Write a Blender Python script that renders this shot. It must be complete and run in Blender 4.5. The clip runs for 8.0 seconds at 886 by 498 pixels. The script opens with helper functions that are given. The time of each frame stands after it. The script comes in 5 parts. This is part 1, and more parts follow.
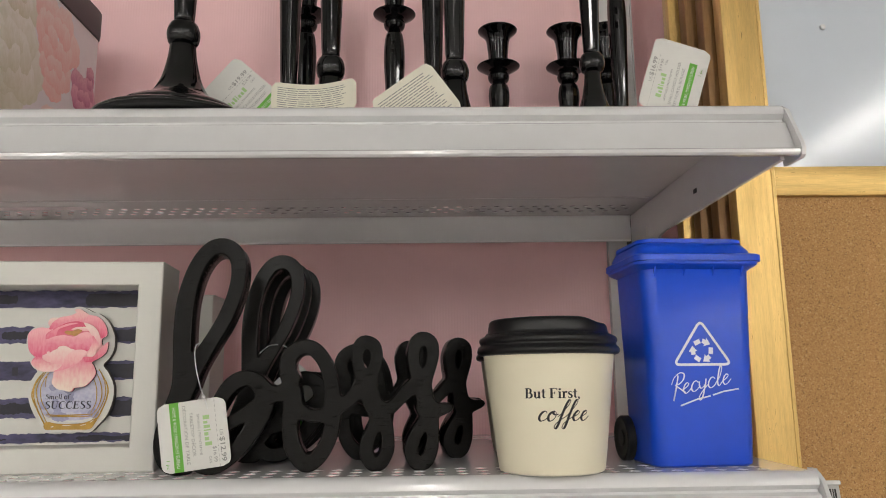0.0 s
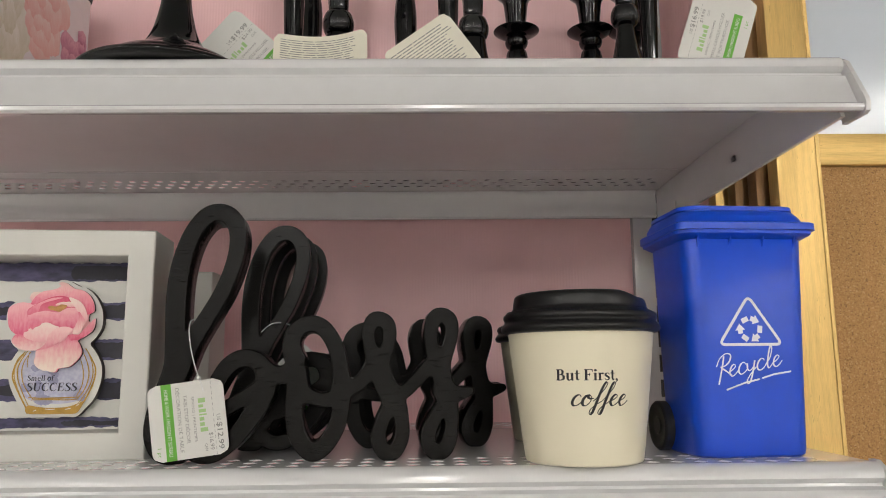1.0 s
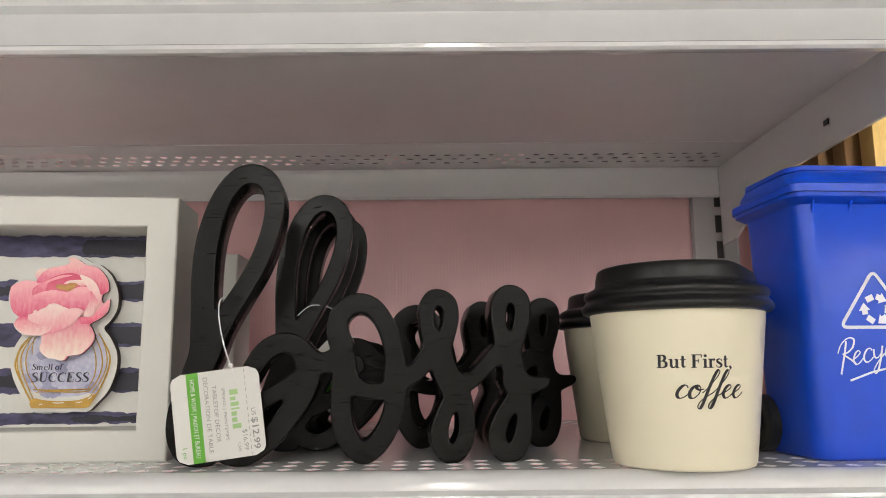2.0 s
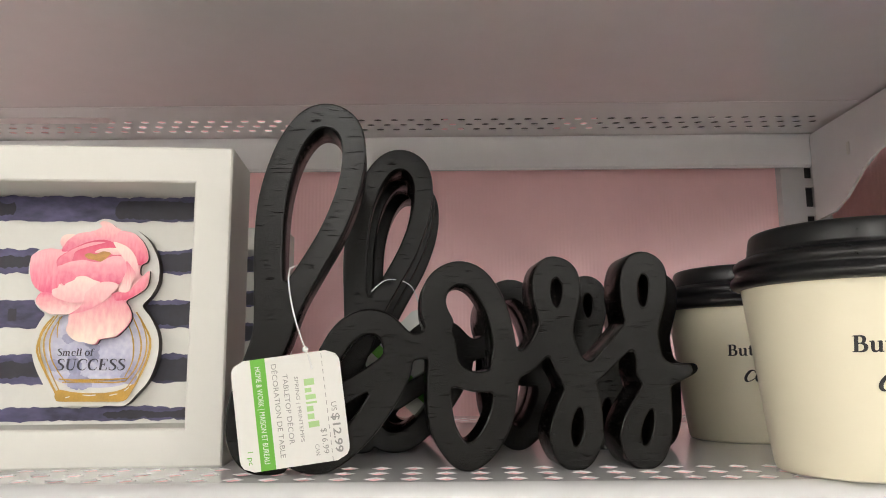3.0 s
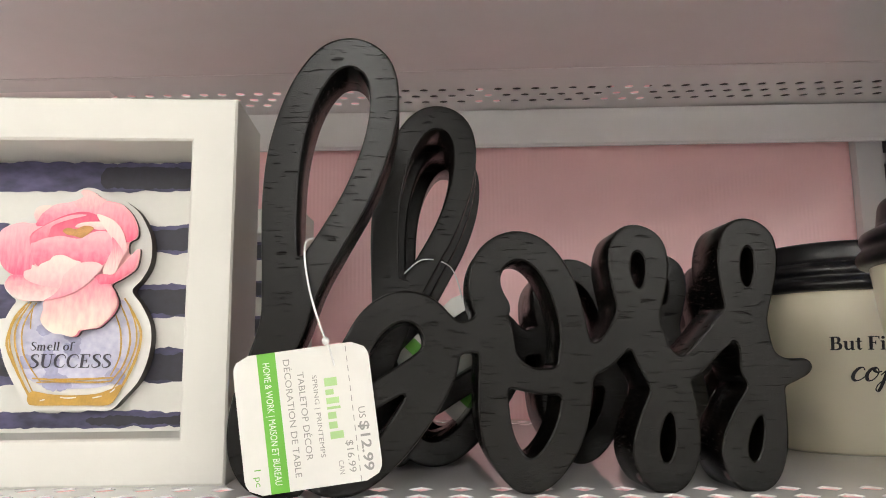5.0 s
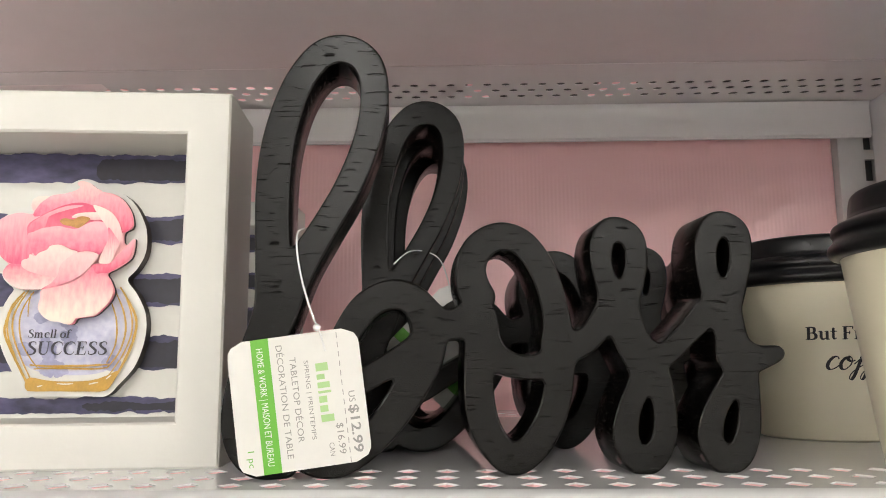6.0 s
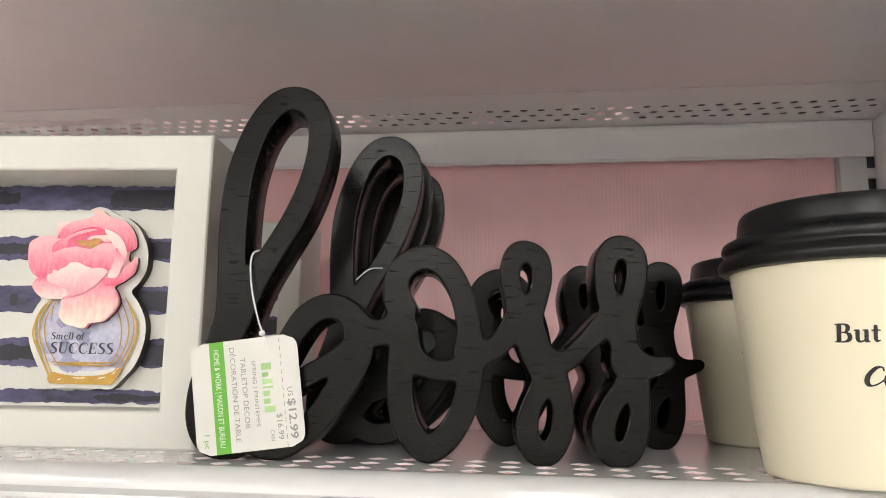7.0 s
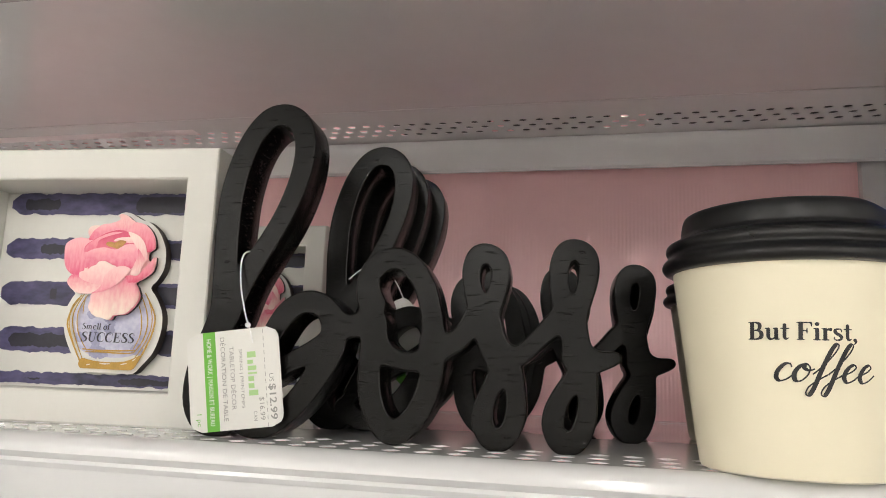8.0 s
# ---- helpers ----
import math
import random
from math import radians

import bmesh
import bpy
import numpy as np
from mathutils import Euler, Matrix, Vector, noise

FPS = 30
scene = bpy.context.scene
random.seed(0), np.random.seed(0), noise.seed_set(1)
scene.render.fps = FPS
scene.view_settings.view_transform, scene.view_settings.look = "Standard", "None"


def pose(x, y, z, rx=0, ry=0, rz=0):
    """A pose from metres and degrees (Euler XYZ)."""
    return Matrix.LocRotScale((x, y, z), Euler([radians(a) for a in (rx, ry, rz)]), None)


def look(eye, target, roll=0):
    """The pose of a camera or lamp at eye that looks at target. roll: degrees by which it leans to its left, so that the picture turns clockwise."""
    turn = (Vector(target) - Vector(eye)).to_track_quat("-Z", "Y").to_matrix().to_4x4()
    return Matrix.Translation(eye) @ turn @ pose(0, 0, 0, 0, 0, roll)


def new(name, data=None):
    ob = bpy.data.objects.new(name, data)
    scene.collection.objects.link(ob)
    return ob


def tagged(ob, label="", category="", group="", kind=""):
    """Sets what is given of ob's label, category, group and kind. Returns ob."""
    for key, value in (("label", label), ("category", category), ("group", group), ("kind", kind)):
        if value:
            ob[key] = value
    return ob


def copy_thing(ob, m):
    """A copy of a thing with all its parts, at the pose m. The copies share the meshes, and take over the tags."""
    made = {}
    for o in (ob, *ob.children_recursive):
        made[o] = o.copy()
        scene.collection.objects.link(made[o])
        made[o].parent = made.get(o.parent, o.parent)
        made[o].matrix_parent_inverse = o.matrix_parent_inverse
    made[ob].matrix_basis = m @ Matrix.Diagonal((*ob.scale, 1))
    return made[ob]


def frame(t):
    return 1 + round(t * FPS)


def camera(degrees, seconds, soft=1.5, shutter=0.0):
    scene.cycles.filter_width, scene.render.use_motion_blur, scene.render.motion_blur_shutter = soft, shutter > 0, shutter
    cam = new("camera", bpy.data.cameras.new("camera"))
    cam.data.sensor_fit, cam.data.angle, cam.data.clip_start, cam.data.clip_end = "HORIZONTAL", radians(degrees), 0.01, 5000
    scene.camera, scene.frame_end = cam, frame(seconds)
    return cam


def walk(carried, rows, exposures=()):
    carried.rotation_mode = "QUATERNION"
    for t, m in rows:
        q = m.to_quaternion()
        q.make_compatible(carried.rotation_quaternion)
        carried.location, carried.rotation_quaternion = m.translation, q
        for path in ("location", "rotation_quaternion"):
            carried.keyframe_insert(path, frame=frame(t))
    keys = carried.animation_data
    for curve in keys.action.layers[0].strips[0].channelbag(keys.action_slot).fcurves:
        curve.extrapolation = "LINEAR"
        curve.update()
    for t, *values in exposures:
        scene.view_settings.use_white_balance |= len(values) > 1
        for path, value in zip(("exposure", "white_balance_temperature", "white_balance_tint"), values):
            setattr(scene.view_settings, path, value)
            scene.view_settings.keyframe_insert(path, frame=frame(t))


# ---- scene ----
cam = camera(61.6, 8.0, soft=1.0)
PATH = [
    (0, (0.0816, -0.0492, 1.2574), (0.1273, 1.9196, 1.6063), -0.73),
    (0.5, (0.0810, -0.0277, 1.2555), (0.1232, 1.9450, 1.5821), -0.68),
    (1, (0.0733, 0.0002, 1.2524), (0.1056, 1.9739, 1.5738), -0.53),
    (1.5, (0.0652, 0.0280, 1.2476), (0.0839, 2.0012, 1.5732), -0.32),
    (1.7, (0.0583, 0.0430, 1.2467), (0.0702, 2.0163, 1.5722), -0.43),
    (2.8, (0.0018, 0.1266, 1.2440), (-0.0070, 2.1030, 1.5504), -0.34),
    (3, (-0.0044, 0.1394, 1.2433), (-0.0139, 2.1160, 1.5478), -0.42),
    (3.5, (-0.0164, 0.1674, 1.2446), (-0.0285, 2.1447, 1.5448), -0.53),
    (4, (-0.0135, 0.1898, 1.2457), (-0.0272, 2.1680, 1.5398), -0.50),
    (4.5, (-0.0209, 0.1968, 1.2452), (-0.0347, 2.1750, 1.5394), -0.42),
    (4.7, (-0.0186, 0.2000, 1.2433), (-0.0737, 2.1762, 1.5464), -0.39),
    (5.8, (-0.0138, 0.2024, 1.2405), (-0.0857, 2.1781, 1.5432), -0.54),
    (6, (-0.0143, 0.1932, 1.2389), (-0.0554, 2.1714, 1.5304), -0.40),
    (6.5, (0.0121, 0.1750, 1.2379), (-0.1160, 2.1464, 1.5498), -0.13),
    (7, (0.0473, 0.1551, 1.2357), (-0.2114, 2.1119, 1.5586), 0.76),
    (7.5, (0.0794, 0.1424, 1.2326), (-0.3022, 2.0775, 1.5641), 1.55),
    (8, (0.0972, 0.1365, 1.2312), (-0.3595, 2.0555, 1.5613), 2.03),
]
walk(cam, [(t, look(eye, target, roll)) for t, eye, target, roll in PATH],
     exposures=[(0, -1.16), (1.5, -1.06), (3, -0.56), (4.5, -0.36), (6, -0.38), (7, -0.48), (8, -0.66)])

# ---------------------------------------------------------------- world and light
world = bpy.data.worlds.new("store_air")
scene.world = world
world.use_nodes = True
world.node_tree.nodes["Background"].inputs[0].default_value = (0.9, 0.93, 1.0, 1)
world.node_tree.nodes["Background"].inputs[1].default_value = 0.05
LAMP = 100.0

DECK = 1.2          # top of the lower shelf
UP = 1.4398         # top of the upper shelf
UNDER = 1.4392       # its underside
LEFT, RIGHT = -0.56, 0.3185
BACK = 0.774

# ---------------------------------------------------------------- materials


def mat(name, color, rough=0.5, metal=0.0, spec=0.5, coat=0.0, var=0.0, scale=40.0, bump=0.0, bump_scale=400.0, second=None, stretch=(1, 1, 1), rvar=0.0, dist=0.0005):
    """A Principled surface with colour variation at two scales, roughness variation and fine relief."""
    m = bpy.data.materials.new(name)
    m.use_nodes = True
    nt = m.node_tree
    b = nt.nodes["Principled BSDF"]
    b.inputs["Base Color"].default_value = (*color, 1)
    b.inputs["Roughness"].default_value = rough
    b.inputs["Metallic"].default_value = metal
    b.inputs["Specular IOR Level"].default_value = spec
    b.inputs["Coat Weight"].default_value = coat
    b.inputs["Coat Roughness"].default_value = 0.08
    tc = nt.nodes.new("ShaderNodeTexCoord")
    mp = nt.nodes.new("ShaderNodeMapping")
    mp.inputs["Scale"].default_value = stretch
    nt.links.new(tc.outputs["Object"], mp.inputs["Vector"])
    if var:
        n1 = nt.nodes.new("ShaderNodeTexNoise")
        n1.inputs["Scale"].default_value = scale
        n1.inputs["Detail"].default_value = 6
        n2 = nt.nodes.new("ShaderNodeTexNoise")
        n2.inputs["Scale"].default_value = scale * 7.3
        n2.inputs["Detail"].default_value = 3
        nt.links.new(mp.outputs[0], n1.inputs["Vector"])
        nt.links.new(mp.outputs[0], n2.inputs["Vector"])
        add = nt.nodes.new("ShaderNodeMath")
        add.operation = "ADD"
        nt.links.new(n1.outputs[0], add.inputs[0])
        nt.links.new(n2.outputs[0], add.inputs[1])
        ramp = nt.nodes.new("ShaderNodeMapRange")
        ramp.inputs[1].default_value, ramp.inputs[2].default_value = 0.65, 1.35
        nt.links.new(add.outputs[0], ramp.inputs[0])
        mix = nt.nodes.new("ShaderNodeMix")
        mix.data_type = "RGBA"
        dark = second or tuple(c * (1 - var) for c in color)
        mix.inputs["A"].default_value = (*color, 1)
        mix.inputs["B"].default_value = (*dark, 1)
        nt.links.new(ramp.outputs[0], mix.inputs["Factor"])
        nt.links.new(mix.outputs["Result"], b.inputs["Base Color"])
        if rvar:
            rr = nt.nodes.new("ShaderNodeMapRange")
            rr.inputs[3].default_value, rr.inputs[4].default_value = rough - rvar, rough + rvar
            nt.links.new(ramp.outputs[0], rr.inputs[0])
            nt.links.new(rr.outputs[0], b.inputs["Roughness"])
    if bump:
        n3 = nt.nodes.new("ShaderNodeTexNoise")
        n3.inputs["Scale"].default_value = bump_scale
        n3.inputs["Detail"].default_value = 4
        nt.links.new(mp.outputs[0], n3.inputs["Vector"])
        bp = nt.nodes.new("ShaderNodeBump")
        bp.inputs["Strength"].default_value = bump
        bp.inputs["Distance"].default_value = dist
        nt.links.new(n3.outputs[0], bp.inputs["Height"])
        nt.links.new(bp.outputs[0], b.inputs["Normal"])
    return m


def glow(name, color, strength):
    m = bpy.data.materials.new(name)
    m.use_nodes = True
    b = m.node_tree.nodes["Principled BSDF"]
    b.inputs["Base Color"].default_value = (*color, 1)
    b.inputs["Emission Color"].default_value = (*color, 1)
    b.inputs["Emission Strength"].default_value = strength
    return m


def ribbed(name, color, pitch):
    """Corrugated plastic sheet with fine upright ribs."""
    m = mat(name, color, 0.35, var=0.06, scale=3, rvar=0.05)
    nt = m.node_tree
    tc = nt.nodes.new("ShaderNodeTexCoord")
    wv = nt.nodes.new("ShaderNodeTexWave")
    wv.wave_type, wv.bands_direction = "BANDS", "X"
    wv.inputs["Scale"].default_value = 0.314 / pitch
    wv.inputs["Distortion"].default_value = 0.4
    wv.inputs["Detail Scale"].default_value = 0.5
    nt.links.new(tc.outputs["Object"], wv.inputs["Vector"])
    bp = nt.nodes.new("ShaderNodeBump")
    bp.inputs["Strength"].default_value = 0.25
    bp.inputs["Distance"].default_value = 0.0004
    nt.links.new(wv.outputs["Fac"], bp.inputs["Height"])
    nt.links.new(bp.outputs[0], nt.nodes["Principled BSDF"].inputs["Normal"])
    return m


# one enamel in two tones to even the light: lips dimmed, shaded decks brightened
M_WHITE = mat("dimmed_white_enamel", (0.67, 0.67, 0.68), 0.13, var=0.05, scale=9, rvar=0.06, coat=0.3)
M_UNDER = mat("brightened_enamel", (0.85, 0.845, 0.855), 0.08, var=0.05, scale=6, rvar=0.03, coat=0.3)
M_PINK = ribbed("pink_corrugated_plastic", (0.95, 0.60, 0.62), 0.0032)
M_BLACKWOOD = mat("black_stained_wood", (0.0024, 0.0021, 0.0019), 0.25, spec=0.17, var=0.2, scale=90, second=(0.0032, 0.0026, 0.0021), bump=0.75, bump_scale=480, stretch=(0.26, 0.4, 2.2), rvar=0.012, dist=0.0003)
# open grain: short sunken pores in an otherwise smooth coat
_nt = M_BLACKWOOD.node_tree
for _bp in [n for n in _nt.nodes if n.type == "BUMP"]:
    _pore = _nt.nodes.new("ShaderNodeMapRange")
    _pore.inputs[1].default_value, _pore.inputs[2].default_value = 0.29, 0.39
    _nt.links.new(_bp.inputs["Height"].links[0].from_socket, _pore.inputs[0])
    _nt.links.new(_pore.outputs[0], _bp.inputs["Height"])
M_FRAMEWHITE = mat("white_painted_wood", (0.66, 0.65, 0.61), 0.5, var=0.02, scale=25, bump=0.2, bump_scale=220)
M_PANEL = mat("white_printed_board", (0.68, 0.67, 0.63), 0.5, var=0.05, scale=40)
M_NAVY = mat("navy_watercolour_print", (0.018, 0.016, 0.045), 0.5, var=1, scale=42, second=(0.10, 0.09, 0.20), stretch=(0.45, 1, 1))
M_NAVYDARK = mat("dark_navy_print", (0.016, 0.014, 0.030), 0.5, var=0.5, scale=60)
M_CREAM = mat("cream_ceramic", (0.80, 0.74, 0.57), 0.3, var=0.006, scale=14)
M_LID = mat("black_ceramic", (0.008, 0.008, 0.009), 0.33, spec=0.35, var=0.4, scale=40, rvar=0.06)
M_INK = mat("black_ink", (0.012, 0.011, 0.012), 0.5)
M_BLUE = mat("blue_plastic", (0.004, 0.070, 0.64), 0.34, var=0.12, scale=12, bump=0.05, bump_scale=900, rvar=0.04)
M_PRINT = mat("white_print", (0.80, 0.82, 0.9), 0.5)
M_RUBBER = mat("black_plastic", (0.014, 0.014, 0.015), 0.45, var=0.3, scale=80)
M_GLOSSBLACK = mat("black_lacquer", (0.004, 0.004, 0.0045), 0.07, spec=0.4, var=0.3, scale=60, rvar=0.03)
M_CARD = mat("white_card", (0.68, 0.67, 0.64), 0.55, var=0.04, scale=60)
M_CARDBACK = mat("cream_card", (0.74, 0.71, 0.60), 0.6, var=0.05, scale=60)
M_GREEN = mat("green_print", (0.12, 0.40, 0.035), 0.5, var=0.06, scale=200)
M_PALEGREEN = mat("pale_green_print", (0.36, 0.56, 0.24), 0.5, var=0.06, scale=200)
M_GREYINK = mat("grey_ink", (0.26, 0.26, 0.25), 0.55)
M_THREAD = mat("clear_nylon", (0.75, 0.75, 0.75), 0.25)
M_GOLD = mat("brushed_gold_frame", (0.78, 0.53, 0.19), 0.34, metal=0.6, var=0.28, scale=34, stretch=(9, 9, 0.4), bump=0.25, bump_scale=120, rvar=0.08)
M_GOLDH = mat("brushed_gold_rail", (0.78, 0.53, 0.19), 0.34, metal=0.6, var=0.28, scale=34, stretch=(0.4, 9, 9), bump=0.25, bump_scale=120, rvar=0.08)
M_BRONZE = mat("bronze_frame_edge", (0.30, 0.16, 0.06), 0.45, metal=0.35, var=0.3, scale=20, stretch=(6, 6, 0.5))
M_CORK = mat("cork", (0.52, 0.30, 0.125), 0.9, var=1, scale=800, second=(0.32, 0.17, 0.058), bump=0.6, bump_scale=500)
# granules of several browns pressed together, with pale and dark flecks
_nt = M_CORK.node_tree
_tc = _nt.nodes.new("ShaderNodeTexCoord")
_vo = _nt.nodes.new("ShaderNodeTexVoronoi")
_vo.inputs["Scale"].default_value = 1000
_nt.links.new(_tc.outputs["Object"], _vo.inputs["Vector"])
_rp = _nt.nodes.new("ShaderNodeValToRGB")
_rp.color_ramp.interpolation = "CONSTANT"
_rp.color_ramp.elements[0].color = (0.10, 0.045, 0.018, 1)
for _at, _col in ((0.06, (0.36, 0.185, 0.065, 1)), (0.38, (0.47, 0.26, 0.10, 1)), (0.70, (0.54, 0.31, 0.125, 1)), (0.93, (0.66, 0.45, 0.23, 1))):
    _e = _rp.color_ramp.elements.new(_at)
    _e.color = _col
_sp = _nt.nodes.new("ShaderNodeSeparateColor")
_nt.links.new(_vo.outputs["Color"], _sp.inputs[0])
_nt.links.new(_sp.outputs[0], _rp.inputs[0])
_mx = _nt.nodes.new("ShaderNodeMix")
_mx.data_type = "RGBA"
_mx.inputs["Factor"].default_value = 0.45
_bs = _nt.nodes["Principled BSDF"].inputs["Base Color"]
_nt.links.new(_bs.links[0].from_socket, _mx.inputs["A"])
_nt.links.new(_rp.outputs[0], _mx.inputs["B"])
_nt.links.new(_mx.outputs["Result"], _bs)
M_WHITEBOARD = mat("whiteboard_laminate", (0.58, 0.63, 0.70), 0.14, var=0.03, scale=5, coat=0.2)
M_LAVENDER = mat("lavender_watercolour", (0.62, 0.62, 0.72), 0.5, var=1, scale=55, second=(0.36, 0.36, 0.55))
M_GILT = mat("gold_print", (0.50, 0.29, 0.045), 0.45, var=0.3, scale=150, metal=0.15)
M_PLYEDGE = mat("dark_cut_edge", (0.035, 0.024, 0.02), 0.6, var=0.3, scale=200)
M_DARKLID = mat("black_box_lid", (0.03, 0.025, 0.027), 0.45, var=0.2, scale=60)
M_FLOOR = mat("vinyl_floor", (0.58, 0.56, 0.53), 0.3, var=0.1, scale=3)
M_WALL = mat("store_wall", (0.8, 0.78, 0.76), 0.7, var=0.05, scale=2)
M_CEIL = mat("ceiling_tile", (0.6, 0.6, 0.59), 0.8, var=0.04, scale=5)
M_LAMP = glow("lamp_diffuser", (1.0, 0.97, 0.92), LAMP)
M_STEEL = mat("steel", (0.6, 0.6, 0.6), 0.35, metal=0.9)
# dark colour standing in for the shade inside slots and hollow posts
M_SLOTSHADE = mat("slot_shadow_steel", (0.05, 0.05, 0.055), 0.6)


def petal_material(name, deep, pale, axis=2, down=False):
    """Printed petal: deep pink at the base, paler towards the rim, with fine veins."""
    m = mat(name, pale, 0.5)
    nt = m.node_tree
    tc = nt.nodes.new("ShaderNodeTexCoord")
    sep = nt.nodes.new("ShaderNodeSeparateXYZ")
    nt.links.new(tc.outputs["Generated"], sep.inputs[0])
    nz = nt.nodes.new("ShaderNodeTexNoise")
    nz.inputs["Scale"].default_value = 5
    nz.inputs["Detail"].default_value = 5
    mp = nt.nodes.new("ShaderNodeMapping")
    mp.inputs["Scale"].default_value = (2.5, 1, 0.7)
    nt.links.new(tc.outputs["Generated"], mp.inputs[0])
    nt.links.new(mp.outputs[0], nz.inputs["Vector"])
    ad = nt.nodes.new("ShaderNodeMath")
    ad.operation = "MULTIPLY_ADD"
    nt.links.new(nz.outputs[0], ad.inputs[0])
    ad.inputs[1].default_value = 0.9
    if down:
        inv = nt.nodes.new("ShaderNodeMath")
        inv.operation = "SUBTRACT"
        inv.inputs[0].default_value = 1.0
        nt.links.new(sep.outputs[axis], inv.inputs[1])
        nt.links.new(inv.outputs[0], ad.inputs[2])
    else:
        nt.links.new(sep.outputs[axis], ad.inputs[2])
    mr = nt.nodes.new("ShaderNodeMapRange")
    mr.inputs[1].default_value, mr.inputs[2].default_value = 0.45, 1.35
    nt.links.new(ad.outputs[0], mr.inputs[0])
    mix = nt.nodes.new("ShaderNodeMix")
    mix.data_type = "RGBA"
    mix.inputs["A"].default_value = (*deep, 1)
    mix.inputs["B"].default_value = (*pale, 1)
    nt.links.new(mr.outputs[0], mix.inputs["Factor"])
    nt.links.new(mix.outputs["Result"], nt.nodes["Principled BSDF"].inputs["Base Color"])
    return m


M_PETAL = [petal_material("pink_petal", (0.70, 0.09, 0.18), (0.84, 0.36, 0.41)),
           petal_material("pale_petal", (0.78, 0.24, 0.31), (0.86, 0.54, 0.53)),
           petal_material("deep_petal", (0.55, 0.05, 0.13), (0.79, 0.24, 0.32)),
           petal_material("blush_petal", (0.82, 0.40, 0.43), (0.87, 0.68, 0.62))]
M_ROSE_UP = petal_material("rose_petal", (0.70, 0.10, 0.20), (0.86, 0.42, 0.47))
M_ROSE_DOWN = petal_material("hanging_petal", (0.74, 0.20, 0.28), (0.86, 0.70, 0.60), down=True)
M_PALE_DOWN = petal_material("pale_rimmed_petal", (0.74, 0.16, 0.25), (0.86, 0.60, 0.56), down=True)
M_DEEP = petal_material("deep_petal_hollow", (0.76, 0.22, 0.30), (0.66, 0.08, 0.16))
M_LAVENDER2 = mat("lavender_dab", (0.40, 0.40, 0.60), 0.5, var=0.35, scale=90)
M_NAVYINK = mat("navy_ink", (0.022, 0.018, 0.035), 0.5)
M_STAMEN = mat("ochre_stamen_print", (0.62, 0.30, 0.08), 0.5, var=0.5, scale=400)
M_BOXPRINT = mat("pale_box_print", (0.86, 0.80, 0.81), 0.45, var=0.06, scale=12)
M_IVORYPETAL = petal_material("ivory_petal", (0.66, 0.62, 0.46), (0.88, 0.85, 0.77))
M_PEACHPETAL = petal_material("peach_petal", (0.82, 0.44, 0.40), (0.90, 0.70, 0.65))
M_PLUMPETAL = petal_material("plum_petal", (0.40, 0.09, 0.18), (0.72, 0.36, 0.45))

# ---------------------------------------------------------------- helpers


def finish(bm, name, material, parent=None, label="", smooth=True):
    bmesh.ops.recalc_face_normals(bm, faces=bm.faces)
    me = bpy.data.meshes.new(name)
    bm.to_mesh(me)
    bm.free()
    for m in (material if isinstance(material, (list, tuple)) else [material]):
        me.materials.append(m)
    if smooth:
        me.shade_smooth()
        me.set_sharp_from_angle(angle=radians(38))
    ob = new(name, me)
    if parent is not None:
        ob.parent = parent
    if label:
        tagged(ob, label)
    return ob


def part(name, bm, material, parent, label="", smooth=True):
    return finish(bm, name, material, parent, label, smooth)


def thing(name, label, category, m=None, group="", kind=""):
    ob = new(name)
    ob.empty_display_size = 0.02
    if m is not None:
        ob.matrix_world = m
    return tagged(ob, label, category, group, kind)


def box(x0, x1, y0, y1, z0, z1, bevel=0.0, seg=2, bm=None):
    out = bm or bmesh.new()
    r = bmesh.ops.create_cube(out, size=1)
    bmesh.ops.transform(out, matrix=Matrix.Translation(((x0 + x1) / 2, (y0 + y1) / 2, (z0 + z1) / 2)) @ Matrix.Diagonal((x1 - x0, y1 - y0, z1 - z0, 1)), verts=r["verts"])
    if bevel:
        edges = list({e for v in r["verts"] for e in v.link_edges})
        bmesh.ops.bevel(out, geom=edges, offset=bevel, segments=seg, profile=0.5, affect="EDGES")
    return out


def lathe(profile, n=48, bm=None, m=None):
    """Turns a list of (radius, height) round z."""
    out = bm or bmesh.new()
    rings = []
    for r, z in profile:
        if r < 1e-6:
            rings.append([out.verts.new((0, 0, z))])
        else:
            rings.append([out.verts.new((r * math.cos(2 * math.pi * i / n), r * math.sin(2 * math.pi * i / n), z)) for i in range(n)])
    for a, b in zip(rings, rings[1:]):
        for i in range(n):
            j = (i + 1) % n
            if len(a) == 1 and len(b) > 1:
                out.faces.new((a[0], b[i], b[j]))
            elif len(b) == 1 and len(a) > 1:
                out.faces.new((a[i], a[j], b[0]))
            elif len(a) > 1:
                out.faces.new((a[i], a[j], b[j], b[i]))
    if m is not None:
        bmesh.ops.transform(out, matrix=m, verts=[v for r in rings for v in r])
    return out


def smooth_profile(points, steps=6):
    """Catmull-Rom through (radius, height) points."""
    p = [Vector(points[0])] + [Vector(q) for q in points] + [Vector(points[-1])]
    res = []
    for i in range(1, len(p) - 2):
        for k in range(steps):
            t = k / steps
            a, b, c, d = p[i - 1], p[i], p[i + 1], p[i + 2]
            res.append(0.5 * (2 * b + (c - a) * t + (2 * a - 5 * b + 4 * c - d) * t * t + (3 * b - a - 3 * c + d) * t ** 3))
    res.append(p[-2])
    return [tuple(q) for q in res]


